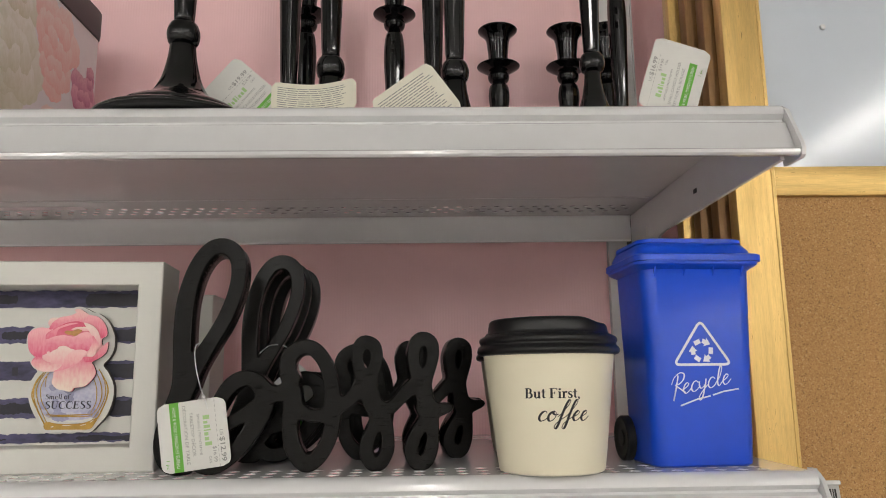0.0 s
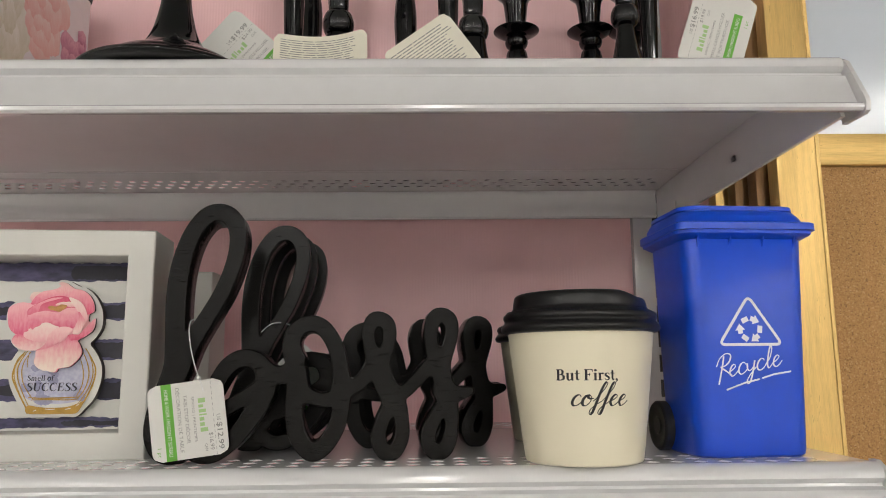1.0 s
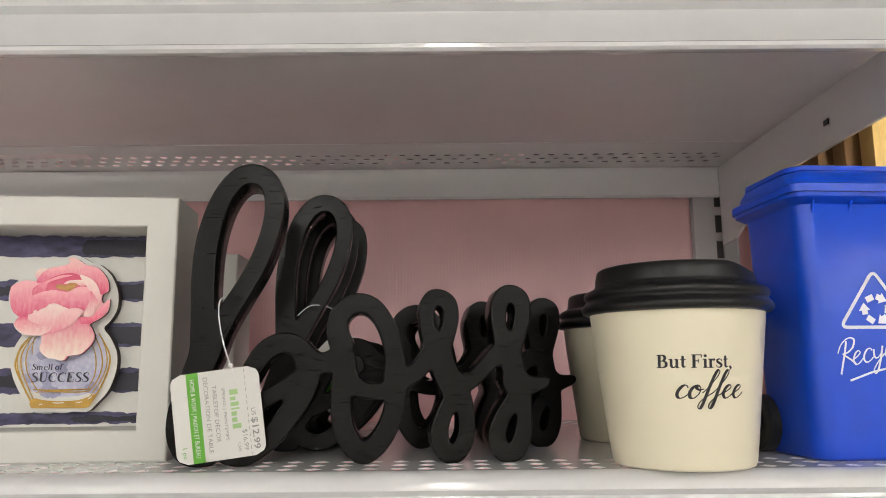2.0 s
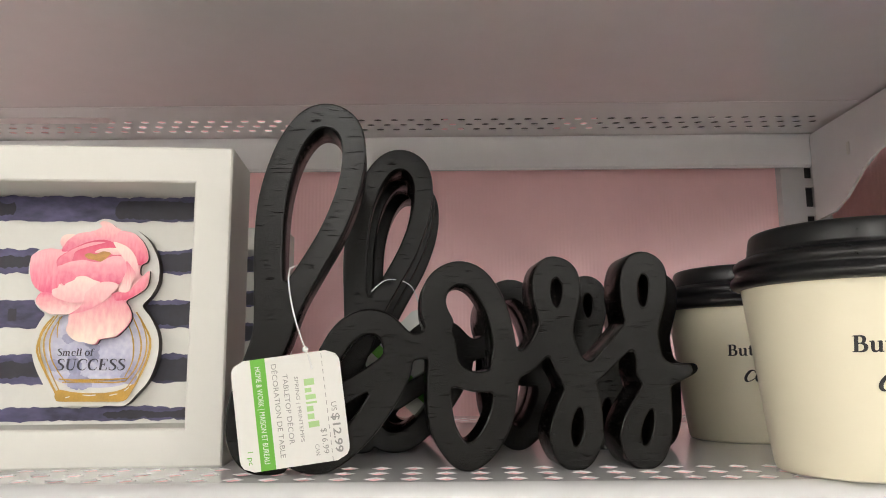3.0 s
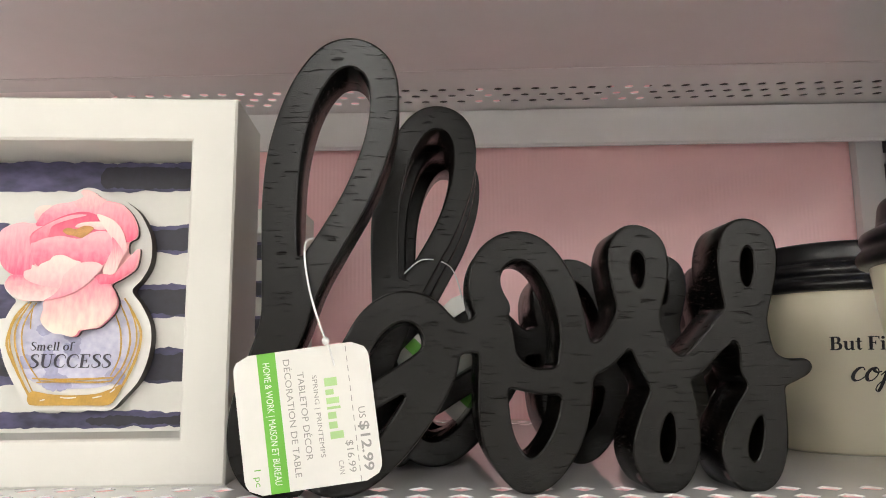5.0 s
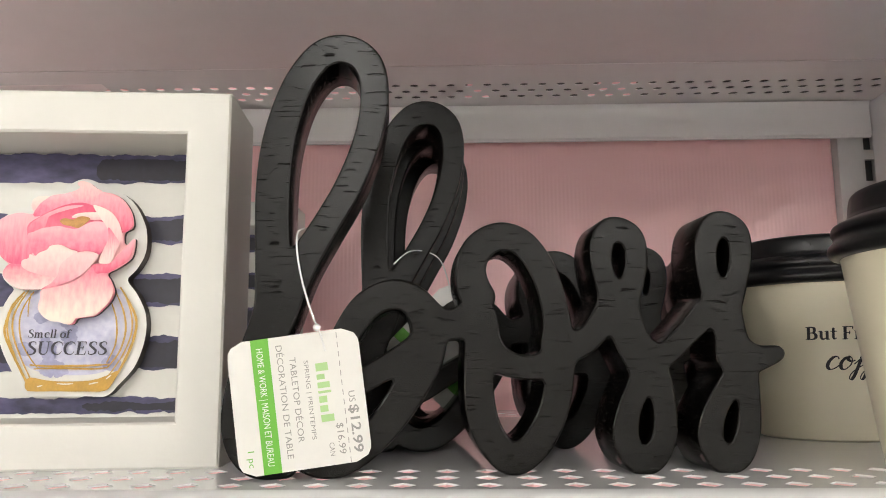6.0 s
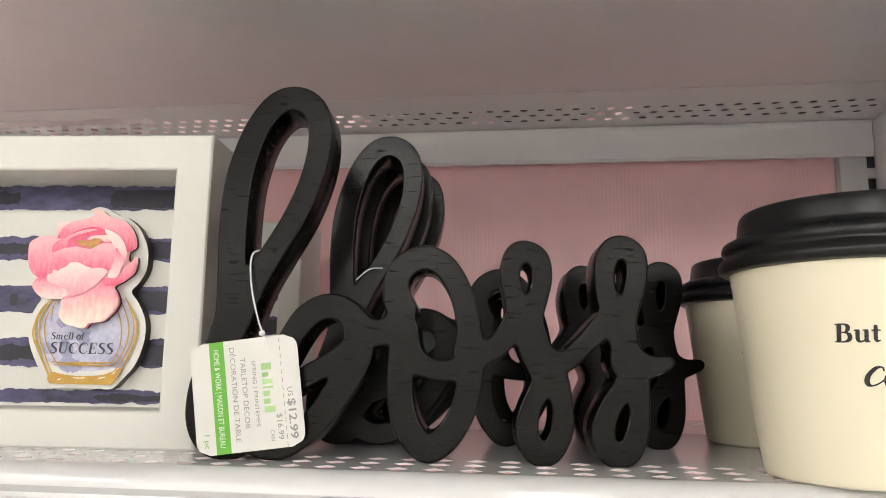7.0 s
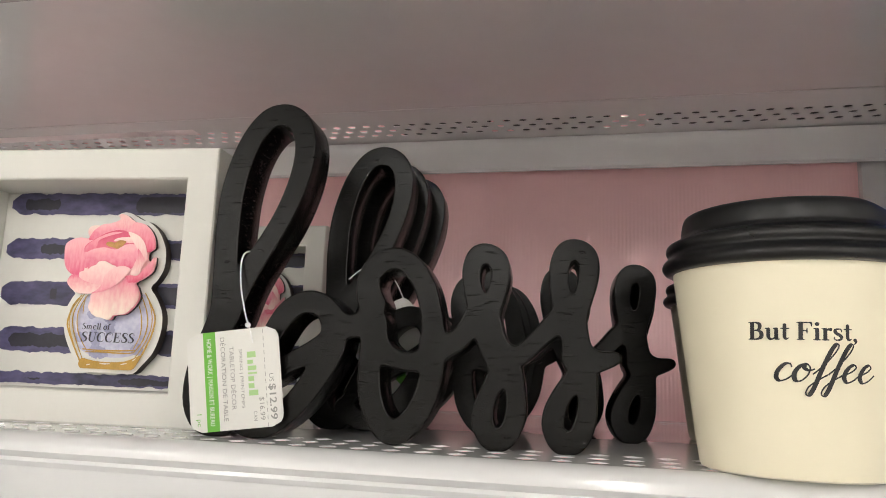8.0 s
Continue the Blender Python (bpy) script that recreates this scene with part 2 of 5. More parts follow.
def closed_spline(points, steps=8):
    n = len(points)
    res = []
    for i in range(n):
        a, b, c, d = (Vector(points[(i + k) % n]) for k in (-1, 0, 1, 2))
        for k in range(steps):
            t = k / steps
            res.append(0.5 * (2 * b + (c - a) * t + (2 * a - 5 * b + 4 * c - d) * t * t + (3 * b - a - 3 * c + d) * t ** 3))
    return res


def plate(outline, y0, y1, bm=None, edge_index=0):
    """A flat piece: an outline of (x, z), from the front y0 to the back y1."""
    out = bm or bmesh.new()
    f = [out.verts.new((p[0], y0, p[1])) for p in outline]
    b = [out.verts.new((p[0], y1, p[1])) for p in outline]
    edges = []
    for i in range(len(f)):
        j = (i + 1) % len(f)
        q = out.faces.new((f[i], f[j], b[j], b[i]))
        q.material_index = edge_index
    for ring in (f, b):
        es = [out.edges.get((ring[i], ring[(i + 1) % len(ring)])) for i in range(len(ring))]
        bmesh.ops.triangle_fill(out, use_beauty=True, use_dissolve=False, edges=es)
    return out


def tube(points, radius, bm=None, n=6):
    """A thin round strand through 3D points."""
    out = bm or bmesh.new()
    pts = [Vector(p) for p in points]
    prev = None
    for i, p in enumerate(pts):
        d = (pts[min(i + 1, len(pts) - 1)] - pts[max(i - 1, 0)]).normalized()
        u = d.cross(Vector((0.31, 0.87, 0.38))).normalized()
        v = d.cross(u)
        ring = [out.verts.new(p + radius * (math.cos(2 * math.pi * k / n) * u + math.sin(2 * math.pi * k / n) * v)) for k in range(n)]
        if prev:
            for k in range(n):
                out.faces.new((prev[k], prev[(k + 1) % n], ring[(k + 1) % n], ring[k]))
        prev = ring
    return out


def strand(points, steps=8):
    p = [Vector(points[0])] + [Vector(q) for q in points] + [Vector(points[-1])]
    res = []
    for i in range(1, len(p) - 2):
        for k in range(steps):
            t = k / steps
            a, b, c, d = p[i - 1], p[i], p[i + 1], p[i + 2]
            res.append(0.5 * (2 * b + (c - a) * t + (2 * a - 5 * b + 4 * c - d) * t * t + (3 * b - a - 3 * c + d) * t ** 3))
    res.append(p[-2])
    return res


def lettering(text, size, width=None, shear=0.0, bold=0.0, spacing=1.0):
    """The word as a flat mesh in x and y, its left end at x = 0 on the baseline; squeezed to width where one is given."""
    cu = bpy.data.curves.new("lettering", "FONT")
    cu.body, cu.size, cu.shear, cu.offset, cu.resolution_u, cu.space_character = text, size, shear, bold, 3, spacing
    ob = new("lettering", cu)
    bpy.context.view_layer.update()
    me = bpy.data.meshes.new_from_object(ob.evaluated_get(bpy.context.evaluated_depsgraph_get()))
    bpy.data.objects.remove(ob)
    bpy.data.curves.remove(cu)
    bm = bmesh.new()
    bm.from_mesh(me)
    bpy.data.meshes.remove(me)
    x0 = min(v.co.x for v in bm.verts)
    x1 = max(v.co.x for v in bm.verts)
    k = width / (x1 - x0) if width else 1.0
    for v in bm.verts:
        v.co.x = (v.co.x - x0) * k
    return bm


# roman letters as pen strokes of (x, y, half width); capitals are 1 high, small letters 0.65; and the step to the next letter
def foot(x0, x1, y):
    return [(x0, y, 0.022), ((x0 + x1) / 2, y, 0.026), (x1, y, 0.022)]


def stem(x, y0, y1, w=0.07):
    return [(x, y0, w), (x, (y0 + y1) / 2, w), (x, y1, w)]


ROMAN = {
    "B": (0.80, [stem(0.18, 0.08, 0.92), foot(0.02, 0.3, 0.022), foot(0.02, 0.3, 0.978), [(0.18, 0.975, 0.025), (0.40, 0.97, 0.035), (0.54, 0.87, 0.06), (0.54, 0.66, 0.06), (0.42, 0.54, 0.03), (0.18, 0.525, 0.025)], [(0.18, 0.525, 0.025), (0.44, 0.52, 0.03), (0.62, 0.40, 0.065), (0.62, 0.15, 0.065), (0.44, 0.028, 0.035), (0.18, 0.024, 0.025)]]),
    "u": (0.72, [stem(0.16, 0.6, 0.2, 0.062), [(0.16, 0.22, 0.062), (0.21, 0.06, 0.05), (0.34, 0.03, 0.035), (0.5, 0.15, 0.022)], stem(0.53, 0.6, 0.06, 0.062), foot(0.02, 0.16, 0.64), foot(0.4, 0.53, 0.64), foot(0.53, 0.67, 0.02)]),
    "t": (0.44, [stem(0.19, 0.84, 0.16, 0.058), [(0.19, 0.17, 0.058), (0.25, 0.04, 0.04), (0.38, 0.1, 0.018)], foot(0.02, 0.38, 0.635)]),
    "F": (0.74, [stem(0.18, 0.08, 0.92), foot(0.02, 0.35, 0.022), foot(0.02, 0.66, 0.976), [(0.655, 0.96, 0.035), (0.675, 0.76, 0.014)], foot(0.18, 0.46, 0.52), [(0.47, 0.66, 0.016), (0.46, 0.52, 0.026), (0.47, 0.38, 0.016)]]),
    "i": (0.37, [stem(0.18, 0.06, 0.6, 0.062), foot(0.03, 0.18, 0.64), foot(0.03, 0.33, 0.02), [(0.18, 0.90, 0.072), (0.181, 0.90, 0.072)]]),
    "r": (0.52, [stem(0.18, 0.06, 0.6, 0.062), foot(0.03, 0.18, 0.64), foot(0.03, 0.35, 0.02), [(0.2, 0.44, 0.025), (0.29, 0.6, 0.035), (0.41, 0.605, 0.065)]]),
    "s": (0.52, [[(0.42, 0.48, 0.016), (0.40, 0.61, 0.024), (0.26, 0.645, 0.03), (0.12, 0.57, 0.05), (0.15, 0.43, 0.06), (0.32, 0.31, 0.06), (0.42, 0.19, 0.055), (0.37, 0.06, 0.04), (0.24, 0.02, 0.03), (0.1, 0.06, 0.024), (0.07, 0.2, 0.016)]]),
    ",": (0.30, [[(0.12, 0.05, 0.065), (0.16, -0.02, 0.05), (0.14, -0.12, 0.028), (0.06, -0.2, 0.014)]]),
    "S": (0.62, [[(0.52, 0.76, 0.016), (0.49, 0.92, 0.024), (0.32, 0.98, 0.032), (0.15, 0.88, 0.055), (0.16, 0.69, 0.065), (0.36, 0.5, 0.07), (0.52, 0.33, 0.065), (0.49, 0.12, 0.05), (0.31, 0.02, 0.032), (0.12, 0.08, 0.026), (0.08, 0.28, 0.016)]]),
    "m": (1.02, [stem(0.16, 0.06, 0.6, 0.058), foot(0.03, 0.16, 0.64), foot(0.04, 0.28, 0.02), [(0.18, 0.48, 0.022), (0.3, 0.62, 0.034), (0.43, 0.58, 0.052), (0.46, 0.4, 0.058), (0.46, 0.05, 0.058)], foot(0.36, 0.57, 0.02), [(0.48, 0.48, 0.022), (0.6, 0.62, 0.034), (0.74, 0.58, 0.052), (0.77, 0.4, 0.058), (0.77, 0.05, 0.058)], foot(0.66, 0.9, 0.02)]),
    "e": (0.57, [[(0.12, 0.36, 0.02), (0.47, 0.36, 0.02)], [(0.47, 0.37, 0.024), (0.44, 0.56, 0.045), (0.29, 0.645, 0.03), (0.14, 0.54, 0.05), (0.10, 0.32, 0.062), (0.17, 0.1, 0.05), (0.32, 0.02, 0.036), (0.49, 0.14, 0.018)]]),
    "l": (0.34, [stem(0.17, 0.06, 0.95, 0.06), foot(0.03, 0.17, 0.975), foot(0.03, 0.32, 0.02)]),
    "o": (0.64, [[(0.32, 0.64, 0.03), (0.14, 0.52, 0.058), (0.1, 0.33, 0.066), (0.14, 0.13, 0.058), (0.32, 0.02, 0.03), (0.5, 0.13, 0.058), (0.54, 0.33, 0.066), (0.5, 0.52, 0.058), (0.32, 0.64, 0.03)]]),
    "f": (0.36, [[(0.42, 0.92, 0.05), (0.33, 0.985, 0.03), (0.22, 0.92, 0.04), (0.18, 0.75, 0.058), (0.18, 0.06, 0.058)], foot(0.03, 0.37, 0.635), foot(0.04, 0.34, 0.02)]),
    "U": (0.84, [[(0.2, 0.94, 0.068), (0.2, 0.35, 0.068), (0.27, 0.1, 0.055), (0.44, 0.02, 0.036), (0.6, 0.1, 0.03), (0.67, 0.35, 0.027), (0.67, 0.96, 0.027)], foot(0.04, 0.36, 0.976), foot(0.54, 0.8, 0.976)]),
    "C": (0.78, [[(0.69, 0.68, 0.014), (0.66, 0.86, 0.026), (0.44, 0.98, 0.032), (0.2, 0.84, 0.058), (0.1, 0.5, 0.072), (0.2, 0.15, 0.058), (0.44, 0.02, 0.032), (0.6, 0.07, 0.026), (0.71, 0.27, 0.014)]]),
    "E": (0.72, [stem(0.18, 0.08, 0.92), foot(0.02, 0.58, 0.976), [(0.575, 0.96, 0.035), (0.595, 0.76, 0.014)], foot(0.18, 0.44, 0.52), [(0.45, 0.66, 0.016), (0.44, 0.52, 0.026), (0.45, 0.38, 0.016)], foot(0.02, 0.6, 0.022), [(0.6, 0.04, 0.035), (0.64, 0.27, 0.014)]]),
    " ": (0.30, []),
}


def roman(text, cap, width, weight=1.0, slant=0.0):
    """Roman lettering with serifs as a flat mesh in x and y, left end at x = 0 on the baseline."""
    strokes, at = [], 0.0
    for ch in text:
        step, lines = ROMAN[ch]
        for ln in lines:
            strokes.append([((at + x + slant * y) * 0.1, y * 0.1, w * 0.1 * weight) for x, y, w in ln])
        at += step
    loops = word_outline(strokes, 0.0010, 0.0012)
    cu = bpy.data.curves.new("lettering", "CURVE")
    cu.dimensions, cu.fill_mode = "2D", "BOTH"
    for pts in loops:
        sp = cu.splines.new("POLY")
        sp.points.add(len(pts) - 1)
        sp.use_cyclic_u = True
        for q, p in zip(sp.points, pts):
            q.co = (p.x, p.y, 0, 1)
    tmp = new("lettering", cu)
    bpy.context.view_layer.update()
    me = bpy.data.meshes.new_from_object(tmp.evaluated_get(bpy.context.evaluated_depsgraph_get()))
    bpy.data.objects.remove(tmp)
    bpy.data.curves.remove(cu)
    bm = bmesh.new()
    bm.from_mesh(me)
    bpy.data.meshes.remove(me)
    x0 = min(v.co.x for v in bm.verts)
    k = width / (max(v.co.x for v in bm.verts) - x0)
    for v in bm.verts:
        v.co = Vector(((v.co.x - x0) * k, v.co.y * cap * 10, 0))
    return bm


def moved(bm, fn):
    for v in bm.verts:
        v.co = fn(v.co)
    return bm

# ---------------------------------------------------------------- the store round the shelf


def structure(name, bm, material, label, category, smooth=False):
    return tagged(finish(bm, name, material, smooth=smooth), label, category, kind="structure")


structure("floor", box(-9, 9, -24, 3.2, -0.1, 0), M_FLOOR, "pale vinyl store floor", "floor")
structure("ceiling", box(-9, 9, -24, 3.2, 3.4, 3.5), M_CEIL, "white tiled store ceiling", "ceiling")
structure("wall_north", box(-9, 9, 3.2, 3.3, 0, 3.4), M_WALL, "plain store wall behind the shelving", "wall")
structure("wall_south", box(-9, 9, -24.1, -24, 0, 3.4), M_WALL, "plain store wall", "wall")
structure("wall_east", box(9, 9.1, -24, 3.2, 0, 3.4), M_WALL, "plain store wall", "wall")
structure("wall_west", box(-9.1, -9, -24, 3.2, 0, 3.4), M_WALL, "plain store wall", "wall")


def ceiling_light(m):
    root = thing("ceiling_light", "long white ceiling light with a glowing diffuser", "ceiling light", m, "store ceiling lights")
    part("frame", box(-0.10, 0.10, -1.24, 1.24, -0.03, 0.0, 0.004), M_CEIL, root)
    part("diffuser", box(-0.075, 0.075, -1.2, 1.2, -0.045, -0.0315, 0.003), M_LAMP, root, "glowing diffuser")
    return root


first = ceiling_light(pose(0.1, -4.2, 3.4))
for ly in (-4.2, -7.0, -9.8, -12.6, -15.4, -18.2, -21.0):
    for lx in (-7.3, -3.6, 0.1, 3.8, 7.5):
        if (lx, ly) != (0.1, -4.2):
            copy_thing(first, pose(lx, ly, 3.4))

# ---------------------------------------------------------------- the shelving bay


def perforated_deck(z0, z1):
    """Sheet with three rows of holes near the front and three near the back."""
    px, py, r = 0.01355, 0.0145, 0.0036
    x0 = LEFT + 0.006
    nx = int((RIGHT - 0.006 - x0) / px)
    rows = [0.4320 + py * k for k in range(3)]
    back = [0.7205 + 0.0125 * k for k in range(3)]
    bm = bmesh.new()

    def quad(a, b, c, d):
        for z in (z0, z1):
            bm.faces.new([bm.verts.new((p[0], p[1], z)) for p in (a, b, c, d)])

    bands = [(0.4248, rows[0] - py / 2, None)]
    for k, y in enumerate(rows):
        bands.append((y - py / 2, y + py / 2, (y, 0.0, 0.0043, 0.0046)))
    bands.append((rows[-1] + py / 2, back[0] - 0.00625, None))
    for k, y in enumerate(back):
        bands.append((y - 0.00625, y + 0.00625, (y, px * (0.5 if k % 2 else 0.0), 0.0034, 0.0030)))
    bands.append((back[-1] + 0.00625, BACK - 0.006, None))
    for ya, yb, hole in bands:
        if hole is None:
            quad((LEFT, ya), (RIGHT, ya), (RIGHT, yb), (LEFT, yb))
            continue
        yc, off, rx, ry = hole
        quad((LEFT, ya), (x0 + off, ya), (x0 + off, yb), (LEFT, yb))
        xe = x0 + off + nx * px
        quad((xe, ya), (RIGHT, ya), (RIGHT, yb), (xe, yb))
        for i in range(nx):
            xa, xb = x0 + off + i * px, x0 + off + (i + 1) * px
            xc = (xa + xb) / 2
            outer = [(xb, yc), (xb, yb), (xc, yb), (xa, yb), (xa, yc), (xa, ya), (xc, ya), (xb, ya)]
            sq = 0.76 if rx > 0.004 else 1.0
            inner = [(xc + rx * (sq if k % 2 else 1) * math.cos(math.pi / 4 * k), yc + ry * (sq if k % 2 else 1) * math.sin(math.pi / 4 * k)) for k in range(8)]
            lo = [bm.verts.new((*p, z0)) for p in inner]
            hi = [bm.verts.new((*p, z1)) for p in inner]
            for z, ring in ((z0, lo), (z1, hi)):
                o = [bm.verts.new((*p, z)) for p in outer]
                for k in range(8):
                    j = (k + 1) % 8
                    bm.faces.new((o[k], o[j], ring[j], ring[k]))
            for k in range(8):
                j = (k + 1) % 8
                bm.faces.new((lo[k], lo[j], hi[j], hi[k]))
    return bm


def swept_x(profile, x0, x1):
    """A folded sheet: a closed profile of (y, z) drawn along x."""
    bm = bmesh.new()
    a = [bm.verts.new((x0, *p)) for p in profile]
    b = [bm.verts.new((x1, *p)) for p in profile]
    for i in range(len(a)):
        j = (i + 1) % len(a)
        bm.faces.new((a[i], a[j], b[j], b[i]))
    bm.faces.new(a)
    bm.faces.new(b)
    return bm


def shelf(top, label):
    root = thing("shelf", label, "shelf", pose(0, 0, 0), "shelves of the bay")
    dz = top - UP
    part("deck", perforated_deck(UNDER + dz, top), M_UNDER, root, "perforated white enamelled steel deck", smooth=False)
    part("fold", box(LEFT + 0.01, RIGHT - 0.01, 0.6815, 0.6840, UNDER + dz - 0.0007, UNDER + dz - 0.0001, 0.0002, 1), M_UNDER, root)
    lip = [(0.4249, 0.0), (0.4222, -0.0006), (0.4195, -0.0024), (0.4181, -0.0050), (0.4178, -0.0080), (0.4195, -0.0098), (0.4212, -0.0110), (0.4208, -0.0126), (0.4172, -0.0142),
           (0.4078, -0.0340), (0.4060, -0.0356), (0.4025, -0.0362), (0.4012, -0.0372), (0.4012, -0.0392), (0.4026, -0.0406), (0.4060, -0.0408), (0.4092, -0.0396),
           (0.4120, -0.0340), (0.4232, -0.0150), (0.4246, -0.0055), (0.4249, -0.0007)]
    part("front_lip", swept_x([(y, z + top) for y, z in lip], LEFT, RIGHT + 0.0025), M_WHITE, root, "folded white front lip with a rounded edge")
    cap = [(0.4330, 0.0006), (0.4260, 0.0006), (0.4170, -0.0050), (0.4010, -0.0330), (0.3998, -0.0370), (0.4008, -0.0412), (0.4040, -0.0424), (0.4255, -0.0420)]
    for x0, x1 in ((RIGHT + 0.0028, RIGHT + 0.0056), (LEFT - 0.0032, LEFT - 0.0004)):
        part("end_plate", swept_x([(y, z + top) for y, z in cap], x0, x1), M_WHITE, root)
    br = [(0.4262, -0.0020), (0.4135, -0.0340), (0.4110, -0.0418), (0.56, -0.0418), (0.648, -0.0412), (0.668, -0.0432), (0.690, -0.0520), (0.715, -0.0680), (0.735, -0.0760), (BACK - 0.008, -0.0780), (BACK - 0.008, -0.0020)]
    for x0, x1 in ((RIGHT - 0.006, RIGHT - 0.0035), (LEFT + 0.0035, LEFT + 0.006)):
        bm = swept_x([(y, z + top) for y, z in br], x0, x1)
        b = part("bracket", bm, M_UNDER, root, smooth=False)
        sx = x0 - 0.0008 if x0 > 0 else x1
        # solid plates for slots: shade painted dark, light through the rear one painted white
        for yy, zz, ww, hh in ((0.470, -0.012, 0.010, 0.003), (0.560, -0.022, 0.007, 0.004), (0.705, -0.026, 0.004, 0.010)):
            part("slot", box(sx, sx + 0.0008, yy, yy + ww, top + zz - hh, top + zz, 0.0003, 1), M_CARD if yy > 0.7 else M_SLOTSHADE, b)
    beam = [(BACK - 0.010, -0.0015), (BACK - 0.0075, -0.0060), (BACK - 0.0085, -0.0285), (BACK - 0.0065, -0.0305), (BACK - 0.004, -0.0305), (BACK - 0.0035, -0.0015)]
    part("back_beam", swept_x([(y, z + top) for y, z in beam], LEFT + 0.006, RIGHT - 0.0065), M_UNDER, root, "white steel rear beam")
    return root


tilted = shelf(UP, "white enamelled steel shelf with a perforated deck above the others")
# the upper shelf sags a little towards its front
tilted.matrix_world = pose(0, 0.77, UP, 0.35) @ pose(0, -0.77, -UP)
shelf(DECK, "white enamelled steel shelf with perforated deck holding desk decor")
shelf(0.86, "white enamelled steel shelf lower in the bay")


def upright(x):
    """Slotted steel post: a face with a column of slots one inch apart."""
    root = thing("shelf_upright", "white slotted steel upright at the end of the bay", "upright", pose(x, BACK, 0), "uprights of the bay")
    bm = bmesh.new()
    w, pitch, sw, sh = 0.038, 0.0254, 0.0075, 0.0175
    n = 86
    xs = (-w / 2, 0.0, sw, w / 2)
    for i in range(n):
        za = i * pitch
        zb, zc, zd = za + (pitch - sh) / 2, za + (pitch + sh) / 2, za + pitch
        for (xa, xb, z0, z1) in ((xs[0], xs[1], za, zd), (xs[2], xs[3], za, zd), (xs[1], xs[2], za, zb), (xs[1], xs[2], zc, zd)):
            bm.faces.new([bm.verts.new(p) for p in ((xa, 0, z0), (xb, 0, z0), (xb, 0, z1), (xa, 0, z1))])
        ring = [(xs[1], zb), (xs[2], zb), (xs[2], zc), (xs[1], zc)]
        for k in range(4):
            p, q = ring[k], ring[(k + 1) % 4]
            bm.faces.new([bm.verts.new(v) for v in ((p[0], 0, p[1]), (q[0], 0, q[1]), (q[0], 0.004, q[1]), (p[0], 0.004, p[1]))])
    part("face", bm, M_WHITE, root, smooth=False)
    # the shade of the hollow is painted on this solid box
    part("channel", box(-w / 2, w / 2, 0.006, 0.05, 0, n * pitch), M_SLOTSHADE, root, "inside of the hollow post, its shade painted dark", smooth=False)
    part("side", box(-w / 2 - 0.002, -w / 2 - 0.0002, -0.001, 0.05, 0, n * pitch), M_WHITE, root, smooth=False)
    part("side", box(w / 2 + 0.0002, w / 2 + 0.002, -0.001, 0.05, 0, n * pitch), M_WHITE, root, smooth=False)
    return root


upright(RIGHT - 0.0095)
upright(LEFT + 0.008)
structure("back_panel", box(LEFT + 0.031, RIGHT - 0.0285, BACK + 0.009, BACK + 0.016, 0.05, 2.18), M_PINK, "pink finely ribbed plastic back panel of the shelving", "back panel")
structure("back_panel", box(RIGHT + 0.016, RIGHT + 0.9, BACK + 0.03, BACK + 0.037, 0.05, 2.18), M_PINK, "pink finely ribbed plastic back panel of the next bay", "back panel")
structure("base_plinth", box(LEFT, RIGHT, 0.43, BACK - 0.002, 0, 0.12, 0.003), M_WHITE, "white steel plinth under the shelving", "plinth")

# ---------------------------------------------------------------- framed boards beside the bay


def framed_board(x0, y, label, cork_top, width=0.60, z0=0.62, z1=1.86, edge=M_GOLD):
    root = thing("memo_board", label, "memo board", pose(0, 0, 0), "stacked framed boards")
    s, d = 0.0362, 0.018
    part("stile", box(x0, x0 + s, y, y + d, z0, z1, 0.0012), edge, root)
    part("stile", box(x0 + width - s, x0 + width, y, y + d, z0, z1, 0.0012), edge, root)
    for za, zb in ((z0, z0 + s), (z1 - s, z1), (cork_top, cork_top + 0.0268)):
        part("rail", box(x0 + s + 0.0003, x0 + width - s - 0.0003, y + 0.0008, y + d - 0.001, za, zb, 0.0012), M_GOLDH if edge is M_GOLD else edge, root)
    part("cork_sheet", box(x0 + s + 0.0002, x0 + width - s - 0.0002, y + 0.006, y + 0.012, z0 + s + 0.0002, cork_top - 0.0002), M_CORK, root, "speckled brown cork sheet", smooth=False)
    part("whiteboard", box(x0 + s + 0.0002, x0 + width - s - 0.0002, y + 0.006, y + 0.012, cork_top + 0.027, z1 - s - 0.0002), M_WHITEBOARD, root, "glossy pale grey dry-erase sheet", smooth=False)
    part("bead", box(x0 + s - 0.0035, x0 + s + 0.0001, y - 0.0006, y + 0.005, z0 + s, z1 - s, 0.0005, 1), edge, root)
    return root


bd = framed_board(0.3566, 0.585, "gold-framed memo board, cork below and dry-erase sheet above", 1.4155)
for sx, sz in ((0.4526, 1.5771), (0.6, 1.58)):
    part("screw", lathe([(0.0, -0.001), (0.0028, -0.001), (0.0024, -0.0026), (0.0, -0.003)], 16, m=pose(sx, 0.590, sz, -90)), M_STEEL, bd)
framed_board(0.3505, 0.612, "bronze-framed memo board stacked behind the gold one", 1.39, edge=M_BRONZE)
framed_board(0.3440, 0.640, "bronze-framed memo board further back in the stack", 1.39, edge=M_BRONZE)
framed_board(0.3370, 0.668, "gold-framed memo board at the back of the stack", 1.39)
structure("board_ledge", box(0.328, 1.2, 0.45, 0.76, 0, 0.62, 0.003), M_WHITE, "white ledge on which the framed boards stand", "ledge")

